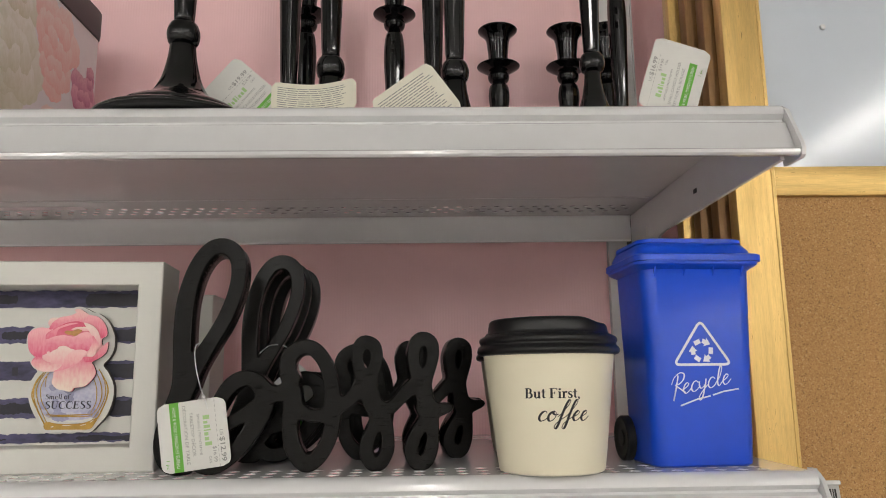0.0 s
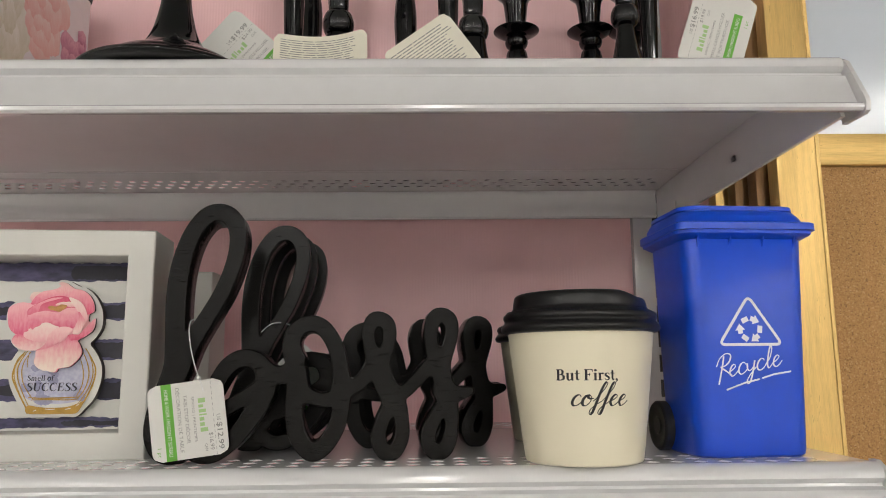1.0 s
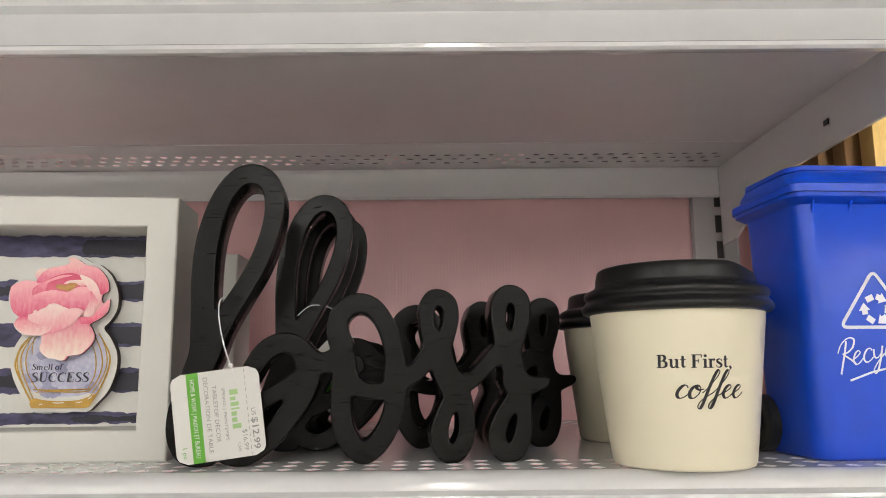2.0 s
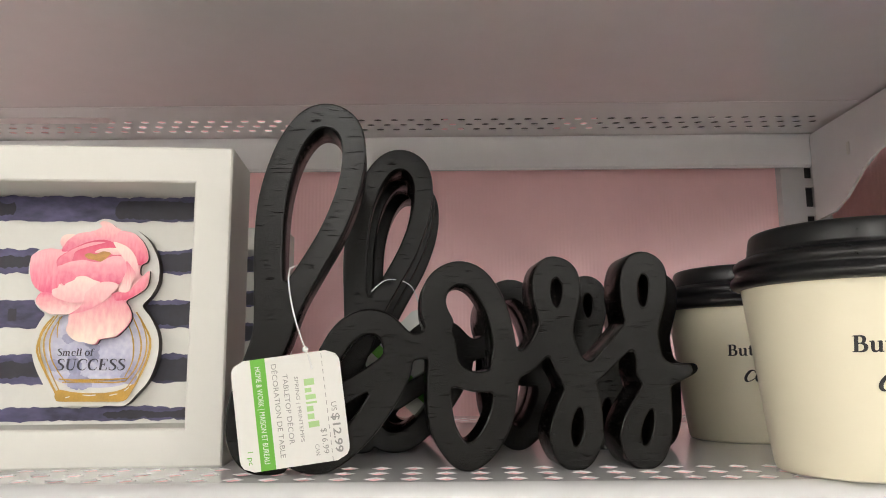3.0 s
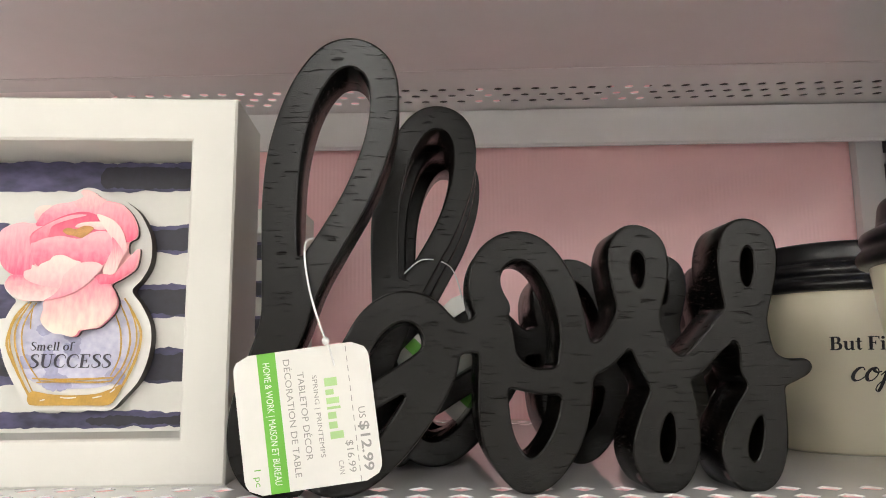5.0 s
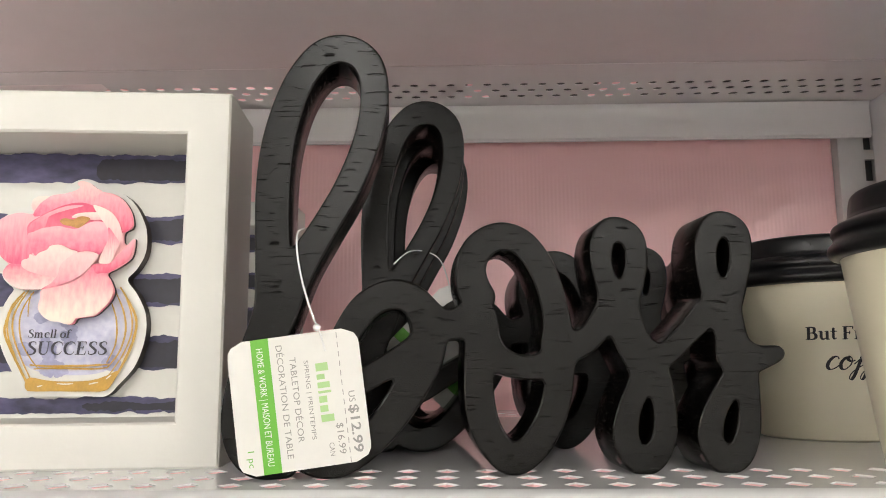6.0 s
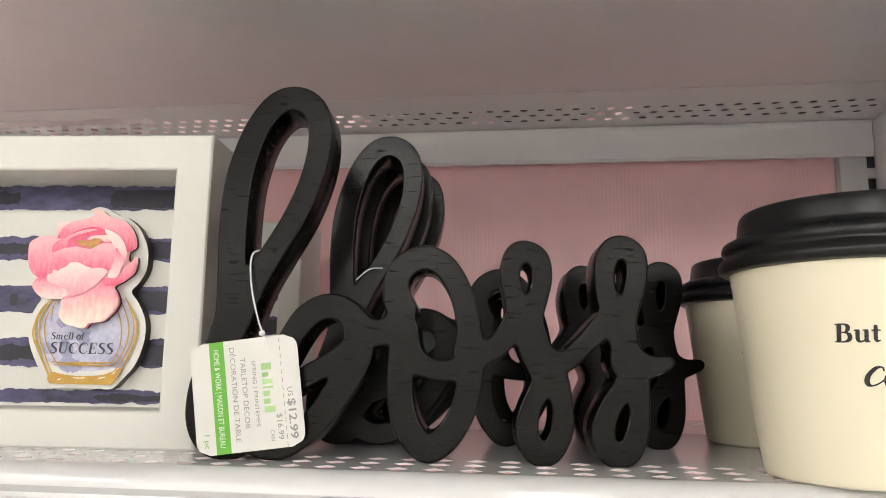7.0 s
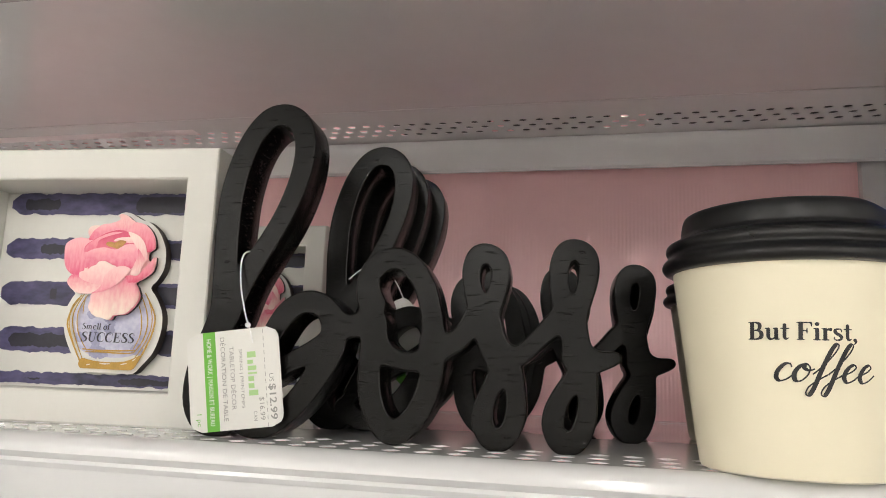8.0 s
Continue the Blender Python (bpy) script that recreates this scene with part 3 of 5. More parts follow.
# price card clipped beside the shelf end
pc = thing("shelf_label", "grey shelf label with a printed barcode", "shelf label", pose(0.3295, 0.452, 1.151, -8))
part("card", box(0, 0.024, 0, 0.0008, 0, 0.0365, 0.0003, 1), mat("grey_label", (0.45, 0.45, 0.46), 0.4, var=0.05, scale=60), pc)
for i in range(15):
    w = 0.0006 + 0.0005 * ((i * 7) % 3)
    part("bar", box(0.002 + i * 0.0013, 0.002 + i * 0.0013 + w * 0.7, -0.0004, -0.0001, 0.022, 0.033), M_INK, pc, smooth=False)
part("clip", box(-0.001, 0.025, -0.0015, 0.0015, 0.0355, 0.0385, 0.0006, 1), M_WHITE, pc)
part("holder", box(0.0, 0.024, 0.0012, 0.0025, -0.5305, 0.036, 0.0003, 1), M_WHITE, pc)

# ---------------------------------------------------------------- wooden word signs


def word_outline(strokes, cell=0.0006, blend=0.0022):
    """Joins round-ended strokes of varying width into one outline with softly filled joints: the loops of its edge.
    strokes: lists of (x, z, half width), each drawn as a smooth line."""
    segs = []
    for s in strokes:
        pts = strand([(p[0], p[1], p[2]) for p in s], 6)
        segs += list(zip(pts, pts[1:]))
    xs = [p.x for s in segs for p in s]
    zs = [p.y for s in segs for p in s]
    x0, z0 = min(xs) - 0.012, min(zs) - 0.012
    nx, nz = int((max(xs) + 0.012 - x0) / cell) + 1, int((max(zs) + 0.012 - z0) / cell) + 1
    gx, gz = np.meshgrid(x0 + cell * np.arange(nx), z0 + cell * np.arange(nz), indexing="ij")
    field = np.zeros_like(gx)
    for a, b in segs:
        dx, dz = b.x - a.x, b.y - a.y
        t = np.clip(((gx - a.x) * dx + (gz - a.y) * dz) / max(dx * dx + dz * dz, 1e-12), 0, 1)
        d = np.hypot(gx - a.x - t * dx, gz - a.y - t * dz) - (a.z + t * (b.z - a.z))
        field += np.exp(np.clip(-d / (blend * 0.3), -40, 40)) / 4.0
    f = np.log(np.maximum(field, 1e-16))
    # edge loops by marching squares
    nxt = {}

    def cross(p, q):
        k = f[p] / (f[p] - f[q])
        return (x0 + cell * (p[0] + k * (q[0] - p[0])), z0 + cell * (p[1] + k * (q[1] - p[1])))

    pos = {}
    ins = f > 0
    mixed = np.argwhere((ins[:-1, :-1] != ins[1:, :-1]) | (ins[:-1, :-1] != ins[:-1, 1:]) | (ins[:-1, :-1] != ins[1:, 1:]))
    for i, j in mixed:
        c = [(i, j), (i + 1, j), (i + 1, j + 1), (i, j + 1)]
        entries, exits = [], []
        for k in range(4):
            p, q = c[k], c[(k + 1) % 4]
            if ins[p] != ins[q]:
                key = (p, q) if p < q else (q, p)
                pos[key] = cross(*key)
                (exits if ins[p] else entries).append(key)
        if len(entries) == 1:
            nxt[entries[0]] = exits[0]
    loops = []
    while nxt:
        start, cur = next(iter(nxt.items()))
        loop = [start]
        del nxt[start]
        while cur in nxt:
            loop.append(cur)
            cur = nxt.pop(cur)
        if len(loop) > 12:
            pts = [Vector(pos[k]) for k in loop]
            n = len(pts)
            for _ in range(2):
                pts = [(pts[k - 1] + 2 * pts[k] + pts[(k + 1) % n]) / 4 for k in range(n)]
            loops.append(pts[::2])
    return loops


def cut_word(name, loops, thick, material, label, category, m, group):
    """A board cut along the loops, front at y = 0, with its edges slightly worn round."""
    cu = bpy.data.curves.new(name, "CURVE")
    cu.dimensions, cu.fill_mode = "2D", "BOTH"
    cu.extrude, cu.bevel_depth, cu.bevel_resolution, cu.offset = thick / 2 - 0.0008, 0.0008, 1, -0.0008
    for pts in loops:
        sp = cu.splines.new("POLY")
        sp.points.add(len(pts) - 1)
        sp.use_cyclic_u = True
        for q, p in zip(sp.points, pts):
            q.co = (p.x, p.y, 0, 1)
    tmp = new(name, cu)
    bpy.context.view_layer.update()
    me = bpy.data.meshes.new_from_object(tmp.evaluated_get(bpy.context.evaluated_depsgraph_get()))
    bpy.data.objects.remove(tmp)
    bpy.data.curves.remove(cu)
    bm = bmesh.new()
    bm.from_mesh(me)
    bpy.data.meshes.remove(me)
    for v in bm.verts:
        v.co = Vector((v.co.x, thick / 2 - v.co.z, v.co.y))
    bmesh.ops.remove_doubles(bm, verts=bm.verts, dist=0.00002)
    ob = finish(bm, name, material)
    # front and back stay dead flat; the sawn edge and its worn arris are rounded
    for p in ob.data.polygons:
        p.use_smooth = abs(p.normal.y) < 0.95
    ob.matrix_world = m
    return tagged(ob, label, category, group)


U = 0.000215   # metres per drawing unit of the lettering
# centre lines of the letters, with the half width of the stroke
B_STEM = [
    # tall loop of the b and its stem
    [(506, 600, 33), (502, 500, 29), (502, 400, 29), (512, 310, 28), (540, 225, 26), (580, 172, 25), (622, 163, 25), (655, 185, 25), (667, 232, 24), (658, 300, 24), (628, 380, 24), (585, 455, 24), (545, 520, 27), (512, 590, 32)],
    [(508, 590, 34), (480, 665, 34), (459, 730, 34), (455, 790, 32), (478, 832, 28), (530, 850, 12)],
]
B_BOWL = [
    [(530, 800, 25), (570, 833, 24), (620, 830, 25), (675, 785, 26), (722, 720, 28), (752, 655, 30), (752, 605, 25), (732, 572, 24), (692, 562, 24), (650, 585, 24), (615, 640, 23), (585, 700, 23), (550, 770, 23)],
    [(590, 740, 22), (650, 702, 21), (700, 672, 21), (745, 645, 24)],
    [(745, 590, 24), (785, 612, 24), (825, 600, 26)],
]
LETTER_O = [
    [(846, 566, 17), (830, 560, 27), (822, 520, 24), (836, 485, 24), (870, 467, 23), (908, 480, 23), (940, 525, 23), (958, 585, 23), (965, 640, 25)],
    [(838, 600, 30), (850, 650, 26), (890, 676, 20), (935, 678, 21), (975, 655, 26)],
    [(838, 640, 26), (836, 720, 25), (850, 785, 25), (888, 829, 25), (928, 805, 25), (958, 745, 25), (968, 670, 25)],
    [(960, 640, 28), (1000, 642, 22), (1030, 612, 22), (1050, 575, 24)],
]
FIRST_S = [
    [(1058, 575, 28), (1037, 530, 19), (1032, 490, 19), (1042, 460, 20), (1062, 455, 19), (1083, 470, 20), (1090, 505, 19), (1082, 545, 20), (1066, 585, 26)],
    [(1064, 580, 28), (1080, 630, 30), (1104, 690, 24)],
    [(1104, 690, 22), (1080, 740, 20), (1072, 790, 22), (1090, 828, 21), (1118, 826, 21), (1136, 785, 21), (1134, 735, 20), (1122, 690, 24)],
    [(1082, 640, 26), (1130, 660, 20), (1165, 630, 20), (1205, 585, 24)],
]
# with its tail
LAST_S = [
    [(1224, 575, 28), (1205, 530, 20), (1201, 485, 20), (1211, 452, 21), (1232, 446, 20), (1252, 462, 21), (1257, 500, 20), (1248, 545, 20), (1232, 585, 26)],
    [(1230, 580, 28), (1242, 630, 28), (1256, 690, 24)],
    [(1252, 690, 22), (1222, 735, 20), (1208, 785, 22), (1224, 826, 21), (1254, 822, 22), (1270, 780, 21), (1270, 725, 20), (1262, 685, 24)],
    [(1245, 655, 34), (1280, 664, 22), (1318, 655, 14)],
]


def on_board(x, z, w):
    """From the slanting drawing of the word to the flat board: metres along it and up from its foot."""
    x, z = x - 784, z - 441
    k = 1 - 6.1442e-05 * x + 0.00011601 * z
    return ((0.00021625 * x - 4.0887e-06 * z - 0.018189) / k, (-4.6901e-06 * x - 0.00020682 * z + 0.08693) / k - 0.0005, w * U)


SIGN = word_outline([[on_board(*p) for p in stroke_line] for stroke_line in B_STEM + B_BOWL + LETTER_O + FIRST_S + LAST_S])
SIGN_T = 0.0230
sign = cut_word("word_sign", SIGN, SIGN_T, M_BLACKWOOD, "black-stained wooden cursive word sign with a price tag", "sign", pose(0.0, 0.4478, DECK, 0, 0, 5.0), "stacked word signs")
SECOND = pose(0.0270, 0.5195, DECK, 0, 0, 6.5)
for k, (dx, dy, turn) in enumerate(((0.0, 0.0, 0.0), (0.004, 0.0335, 0.6), (0.0100, 0.0670, -0.2))):
    c = copy_thing(sign, SECOND @ pose(dx, dy, 0, 0, 0, turn))
    tagged(c, "black-stained wooden cursive word sign standing behind another")

# ---------------------------------------------------------------- swing tags


def swing_tag(name, m, lines, w=0.0432, h=0.0428, back=False, label="", bend=0.0):
    """A rounded card that is read along local x, its face towards -y; lines are printed on it."""
    root = thing(name, label, "price tag", m)
    r = 0.0052
    def curve(co):
        return Vector((co.x, co.y + bend * math.sin(math.pi * max(0.0, min(1.0, co.x / w))), co.z))

    bm = bmesh.new()
    n = 12
    # rows of the card between its rounded ends
    grid = []
    for i in range(n * 2 + 1):
        x = w * i / (n * 2)
        e = r - math.sqrt(max(0.0, r * r - max(0.0, r - min(x, w - x)) ** 2))
        grid.append([(x, e), (x, h - e)])
    for y in (0.0, 0.0005):
        prev = None
        for (a, b) in grid:
            col = [bm.verts.new((a[0], y, a[1] + (b[1] - a[1]) * k / 4)) for k in range(5)]
            if prev:
                for k in range(4):
                    bm.faces.new((prev[k], col[k], col[k + 1], prev[k + 1]))
            prev = col
    part("card", moved(bm, curve), M_CARDBACK if back else M_CARD, root, smooth=False)
    for kind, *v in lines:
        if kind == "text":
            text, x, z, size, width, material, bold = v
            t = moved(lettering(text, size, width, bold=bold), lambda co: curve(Vector((x + co.x, -0.00015, z + co.y))))
            part("printing", t, material, root, smooth=False)
        else:
            x, z, bw, bh, material = v
            b = bmesh.new()
            k = max(1, int(bw / 0.003))
            prev = None
            for i in range(k + 1):
                col = [b.verts.new((x + bw * i / k, -0.0001, z)), b.verts.new((x + bw * i / k, -0.0001, z + bh))]
                if prev:
                    b.faces.new((prev[0], col[0], col[1], prev[1]))
                prev = col
            part("print_band", moved(b, curve), material, root, smooth=False)
    return root


def tag_lines(us, can, title, titre, w=0.0432, h=0.0428):
    s = 0.0029
    ln = [("band", 0.0, 0.0078, w, 0.0058, M_GREEN),
          ("text", "HOME & WORK | MAISON ET BUREAU", 0.0030, 0.0094, 0.0031, w - 0.0055, M_CARD, 0.0),
          ("text", titre, 0.0028, 0.0158, s, min(w - 0.005, 0.00192 * len(titre)), M_GREYINK, 0.0),
          ("text", title, 0.0072, 0.0198, s, min(w - 0.009, 0.00196 * len(title)), M_GREYINK, 0.0),
          ("text", "SPRING | PRINTEMPS", 0.0088, 0.0243, 0.0021, 0.0255, M_GREYINK, 0.0),
          ("text", us[0], 0.0205, 0.0375, 0.0030, 0.0035, M_GREYINK, 0.0),
          ("text", us[1], 0.0250, 0.0373, 0.0043, 0.0152, M_GREYINK, 0.00008),
          ("text", can[1], 0.0302, 0.0325, 0.0032, 0.0098, M_GREYINK, 0.0),
          ("text", can[0], 0.0360, 0.0295, 0.0023, 0.0042, M_GREYINK, 0.0),
          ("text", "1 pc", 0.0352, 0.0034, 0.0029, 0.0052, M_GREEN, 0.0)]
    # maker's mark as plain bars
    for x, bw, bh in ((0.0102, 0.0026, 0.0040), (0.0138, 0.0017, 0.0026), (0.0164, 0.0019, 0.0040), (0.0192, 0.0008, 0.0042), (0.0209, 0.0021, 0.0026), (0.0239, 0.0021, 0.0026), (0.0269, 0.0023, 0.0042)):
        ln.append(("band", x, 0.0279, bw, bh, M_PALEGREEN))
    for k in range(14):
        ln.append(("band", 0.001 + k * 0.0031, 0.0357, 0.0018, 0.00025, M_GREYINK))
    return ln


# reading runs downwards on this tag; it leans on the sign in front of it
TAGPOSE = pose(-0.0904, 0.4358, 1.2440, 2, 0, 4) @ pose(0, 0, 0, 0, 82.5, 0)
sign_tag = swing_tag("price_tag", TAGPOSE, tag_lines(("US", "$12.99"), ("CAN", "$16.99"), "TABLETOP DÉCOR", "DÉCORATION DE TABLE"),
                     label="white price tag with a green band hanging from a sign")
loop_pts = strand([(-0.0665, 0.4470, 1.2840), (-0.0689, 0.4430, 1.2822), (-0.0687, 0.4400, 1.2758), (-0.0662, 0.4375, 1.2648), (-0.0625, 0.4360, 1.2539), (-0.0597, 0.4354, 1.2476), (-0.0578, 0.4358, 1.2415)])
part("loop", moved(tube(loop_pts, 0.00035), lambda co: TAGPOSE.inverted() @ co), M_THREAD, sign_tag, "clear nylon loop")
part("knob", lathe(smooth_profile([(0, -0.0014), (0.0011, -0.0006), (0.0011, 0.0006), (0, 0.0014)], 4), 12, m=TAGPOSE.inverted() @ pose(-0.0606, 0.4354, 1.2492)), M_THREAD, sign_tag)
T2 = SECOND @ pose(-0.0745, 0.0194, 0.0434, 0, 44, 0)
hung = swing_tag("price_tag", T2, [("band", 0.0, 0.0078, 0.0432, 0.0058, M_GREEN)], label="white price tag with a green band between stacked signs")
part("loop", moved(tube(strand([(-0.0180, 0.5330, 1.2700), (-0.0230, 0.5210, 1.2830), (-0.0340, 0.5100, 1.2850), (-0.0420, 0.5080, 1.2790)]), 0.0003), lambda co: T2.inverted() @ co), M_THREAD, hung, "clear nylon loop")

# ---------------------------------------------------------------- shadow-box frames


def ragged_band(x0, x1, z0, z1, y, rng):
    n = 70
    lo, hi = [], []
    a, b = rng.uniform(0, 9), rng.uniform(0, 9)
    for i in range(n + 1):
        x = x0 + (x1 - x0) * i / n
        e = min(1.0, 14 * min(i, n - i) / n + 0.35)
        jag = 0.0011 * noise.noise(Vector((x * 160, a, 0))) + 0.0006 * noise.noise(Vector((x * 600, a, 3)))
        jag2 = 0.0011 * noise.noise(Vector((x * 160, b, 7))) + 0.0006 * noise.noise(Vector((x * 600, b, 5)))
        mid = (z0 + z1) / 2
        lo.append((x, mid + (z0 - mid) * e + jag))
        hi.append((x, mid + (z1 - mid) * e + jag2))
    bm = bmesh.new()
    L = [bm.verts.new((p[0], y, p[1])) for p in lo]
    Hh = [bm.verts.new((p[0], y, p[1])) for p in hi]
    for i in range(n):
        bm.faces.new((L[i], L[i + 1], Hh[i + 1], Hh[i]))
    return bm


def blob(cx, cz, rx, rz, turn, wob, seed, y0, y1, n=56, bm=None, edge_index=0, dome=0.0):
    """A wavy-edged flat petal or patch."""
    rng = random.Random(seed)
    ph = [rng.uniform(0, 6.28) for _ in range(4)]
    c, s = math.cos(radians(turn)), math.sin(radians(turn))
    pts = []
    for i in range(n):
        a = 2 * math.pi * i / n
        k = 1 + wob * (0.5 * math.sin(3 * a + ph[0]) + 0.35 * math.sin(5 * a + ph[1]) + 0.3 * math.sin(9 * a + ph[2]) + 0.15 * math.sin(17 * a + ph[3]))
        x, z = rx * k * math.cos(a), rz * k * math.sin(a)
        pts.append((cx + c * x - s * z, cz + s * x + c * z))
    return plate(pts, y0, y1, bm, edge_index)


def shadow_box(m, label, full=True):
    root = thing("shadow_box", label, "framed decor", m, "shadow-box frames")
    W, Ht, D, b = 0.1585, 0.1420, 0.046, 0.0165
    # frame members, mitre-butted
    fr = bmesh.new()
    rows = []
    e = 0.0008
    for inset, yy in ((e, 0.0), (0.0, e), (0.0, D - e), (e, D)):
        rows.append([fr.verts.new((x, yy, z)) for x, z in ((inset, inset), (W - inset, inset), (W - inset, Ht - inset), (inset, Ht - inset))])
    for inset, yy in ((b - e, D), (b, D - e), (b, e), (b - e, 0.0)):
        rows.append([fr.verts.new((x, yy, z)) for x, z in ((inset, inset), (W - inset, inset), (W - inset, Ht - inset), (inset, Ht - inset))])
    for k in range(len(rows)):
        p, q = rows[k], rows[(k + 1) % len(rows)]
        for i in range(4):
            fr.faces.new((p[i], p[(i + 1) % 4], q[(i + 1) % 4], q[i]))
    part("frame", fr, M_FRAMEWHITE, root, "deep white painted wooden frame", smooth=False)
    y = 0.0310
    panel = part("backing_panel", box(b + 0.0002, W - b - 0.0002, y, y + 0.004, b, Ht - b - 0.0004), M_PANEL, root, "white board with navy watercolour stripes", smooth=False)
    rng = random.Random(9)
    for k, (z0, z1) in enumerate(((0.1128, 0.1252), (0.0872, 0.0990), (0.0612, 0.0744), (0.0352, 0.0488), (0.0165, 0.0243))):
        zz0 = max(z0, b + 0.0015)
        part("stripe", ragged_band(b + 0.0035, W - b - 0.0006, zz0, z1, y - 0.0003, rng), M_NAVY, panel, smooth=False)
        part("stripe_wash", ragged_band(b + 0.012 + 0.013 * (k % 3), b + 0.034 + 0.03 * (k % 2), zz0 + 0.003, z1 - 0.0035, y - 0.0005, rng), M_NAVYDARK, panel, smooth=False)
        part("stripe_wash", ragged_band(W - b - 0.045, W - b - 0.0008, zz0 + 0.0012, z1 - 0.002, y - 0.0005, rng), M_NAVYDARK, panel, smooth=False)
    if not full:
        return root
    # cut-out bottle with a flower, standing proud of the panel
    yb = y - 0.0065
    yf = yb - 0.0036
    cut = part("cutout", plate(drawn(CUTOUT, yb, 5), yb, y - 0.0008, edge_index=1), [M_CARD, M_PLYEDGE], root, "white cut-out of a flower in a scent bottle", smooth=False)
    part("bottle_wash", plate(drawn(BOTTLE_WASH, yb, 5), yb - 0.0002, yb - 0.0001), M_LAVENDER, cut, smooth=False)
    rng = random.Random(4)
    for k in range(11):
        wx, wz = rng.uniform(85, 240), rng.uniform(590, 685)
        if abs(wx - 162) < 75 and wz < 665 or wz > 640:
            dab = blob(wx, wz, rng.uniform(8, 17), rng.uniform(7, 14), rng.uniform(0, 90), 0.16, 40 + k, 0, 1)
            dab = moved(dab, lambda co: Vector((*placed(co.x, co.z, yb), 0)).xzy + Vector((0, yb - 0.00025 - 0.00004 * k - 0.00002 * co.y, 0)))
            part("wash_dab", dab, M_LAVENDER2, cut, smooth=False)
    # gold pen lines drawn on the bottle
    for k, (pts, w) in enumerate(GOLD):
        part("gold_line", ribbon(pts, w, yb, yb - 0.0010 - 0.00003 * k), M_GILT, cut, smooth=False)
    part("gold_base", plate(drawn(GOLD_BASE, yb, 3), yb - 0.0015, yb - 0.0013), M_GILT, cut, smooth=False)
    for k, pts in enumerate(GOLD_GAPS):
        part("paper_gap", ribbon(pts, 2.0, yb, yb - 0.0016), M_CARD, cut, smooth=False)
    # flower layer, with dark cut edges
    part("flower", plate(drawn(FLOWER, yf, 5), yf, yb - 0.0018, edge_index=1), [M_PETAL[1], M_PLYEDGE], cut, "pink peony cut-out with dark edges", smooth=False)
    for k, (pts, material) in enumerate(PETALS):
        part("petal", plate(drawn(pts, yf, 4), yf - 0.0003 - 0.00012 * k, yf - 0.00022 - 0.00012 * k), material, root, smooth=False)
    for text, x, z, cap, width, weight in (("Smell of", 104, 630, 12.5, 66, 1.3), ("SUCCESS", 102.5, 655.5, 20, 121, 1.25)):
        t = moved(roman(text, cap, width, weight, 0.14), lambda co: Vector((*placed(x + co.x, z - co.y, yb), 0)).xzy + Vector((0, yb - 0.0014, 0)))
        part("printing", t, M_NAVYINK, cut, smooth=False)
    return root


def placed(x, z, depth):
    """From the slanting drawing of the picture to a plane at that depth in the box."""
    x, z, d = x - 160, z - 560, (depth - 0.0235) / 0.004
    k = 1 - 5.9528e-05 * x + 0.0001117 * z
    return (((0.00025013 + 2.92e-06 * d) * x + 2.676e-05 * z + 0.091015 - 0.001508 * d) / k, (-4.48e-06 * x - (0.0002566 + 2.89e-06 * d) * z + 0.066361 + 0.000256 * d) / k)


def drawn(points, depth, steps):
    return [placed(p[0], p[1], depth) for p in closed_spline(points, steps)]


def ribbon(points, w, depth, y):
    """A flat pen line of width w through points of the drawing, swelling in its middle."""
    p = strand([(q[0], q[1], 0) for q in points], 8)
    bm = bmesh.new()
    prev = None
    for i in range(len(p)):
        d = (p[min(i + 1, len(p) - 1)] - p[max(i - 1, 0)]).normalized()
        h = w * (0.28 + 0.22 * math.sin(math.pi * (i + 0.5) / len(p)) + 0.05 * math.sin(i * 1.7))
        pair = []
        for side in (-h, h):
            u, v = placed(p[i].x - d.y * side, p[i].y + d.x * side, depth)
            pair.append(bm.verts.new((u, y, v)))
        if prev:
            bm.faces.new((prev[0], prev[1], pair[1], pair[0]))
        prev = pair
    return bm


CUTOUT = [(100, 718), (88, 700), (75, 678), (62, 650), (56, 625), (56, 605), (62, 585), (72, 567), (79, 556), (70, 547), (63, 538), (58, 520), (52, 500), (51, 474), (57, 455), (70, 442), (90, 432), (104, 428), (108, 415), (114, 407), (130, 405), (150, 404), (166, 395),
          (184, 388), (200, 390), (214, 397), (228, 404), (242, 408), (262, 424), (275, 446), (282, 470), (280, 501), (267, 525), (253, 542), (267, 563), (280, 594), (279, 631), (264, 672), (240, 700), (220, 718), (190, 718.5), (130, 718.5)]
BOTTLE_WASH = [(108, 560), (90, 580), (78, 605), (80, 640), (96, 670), (130, 684), (190, 686), (228, 676), (252, 650), (264, 615), (256, 580), (240, 556), (200, 548), (150, 552)]
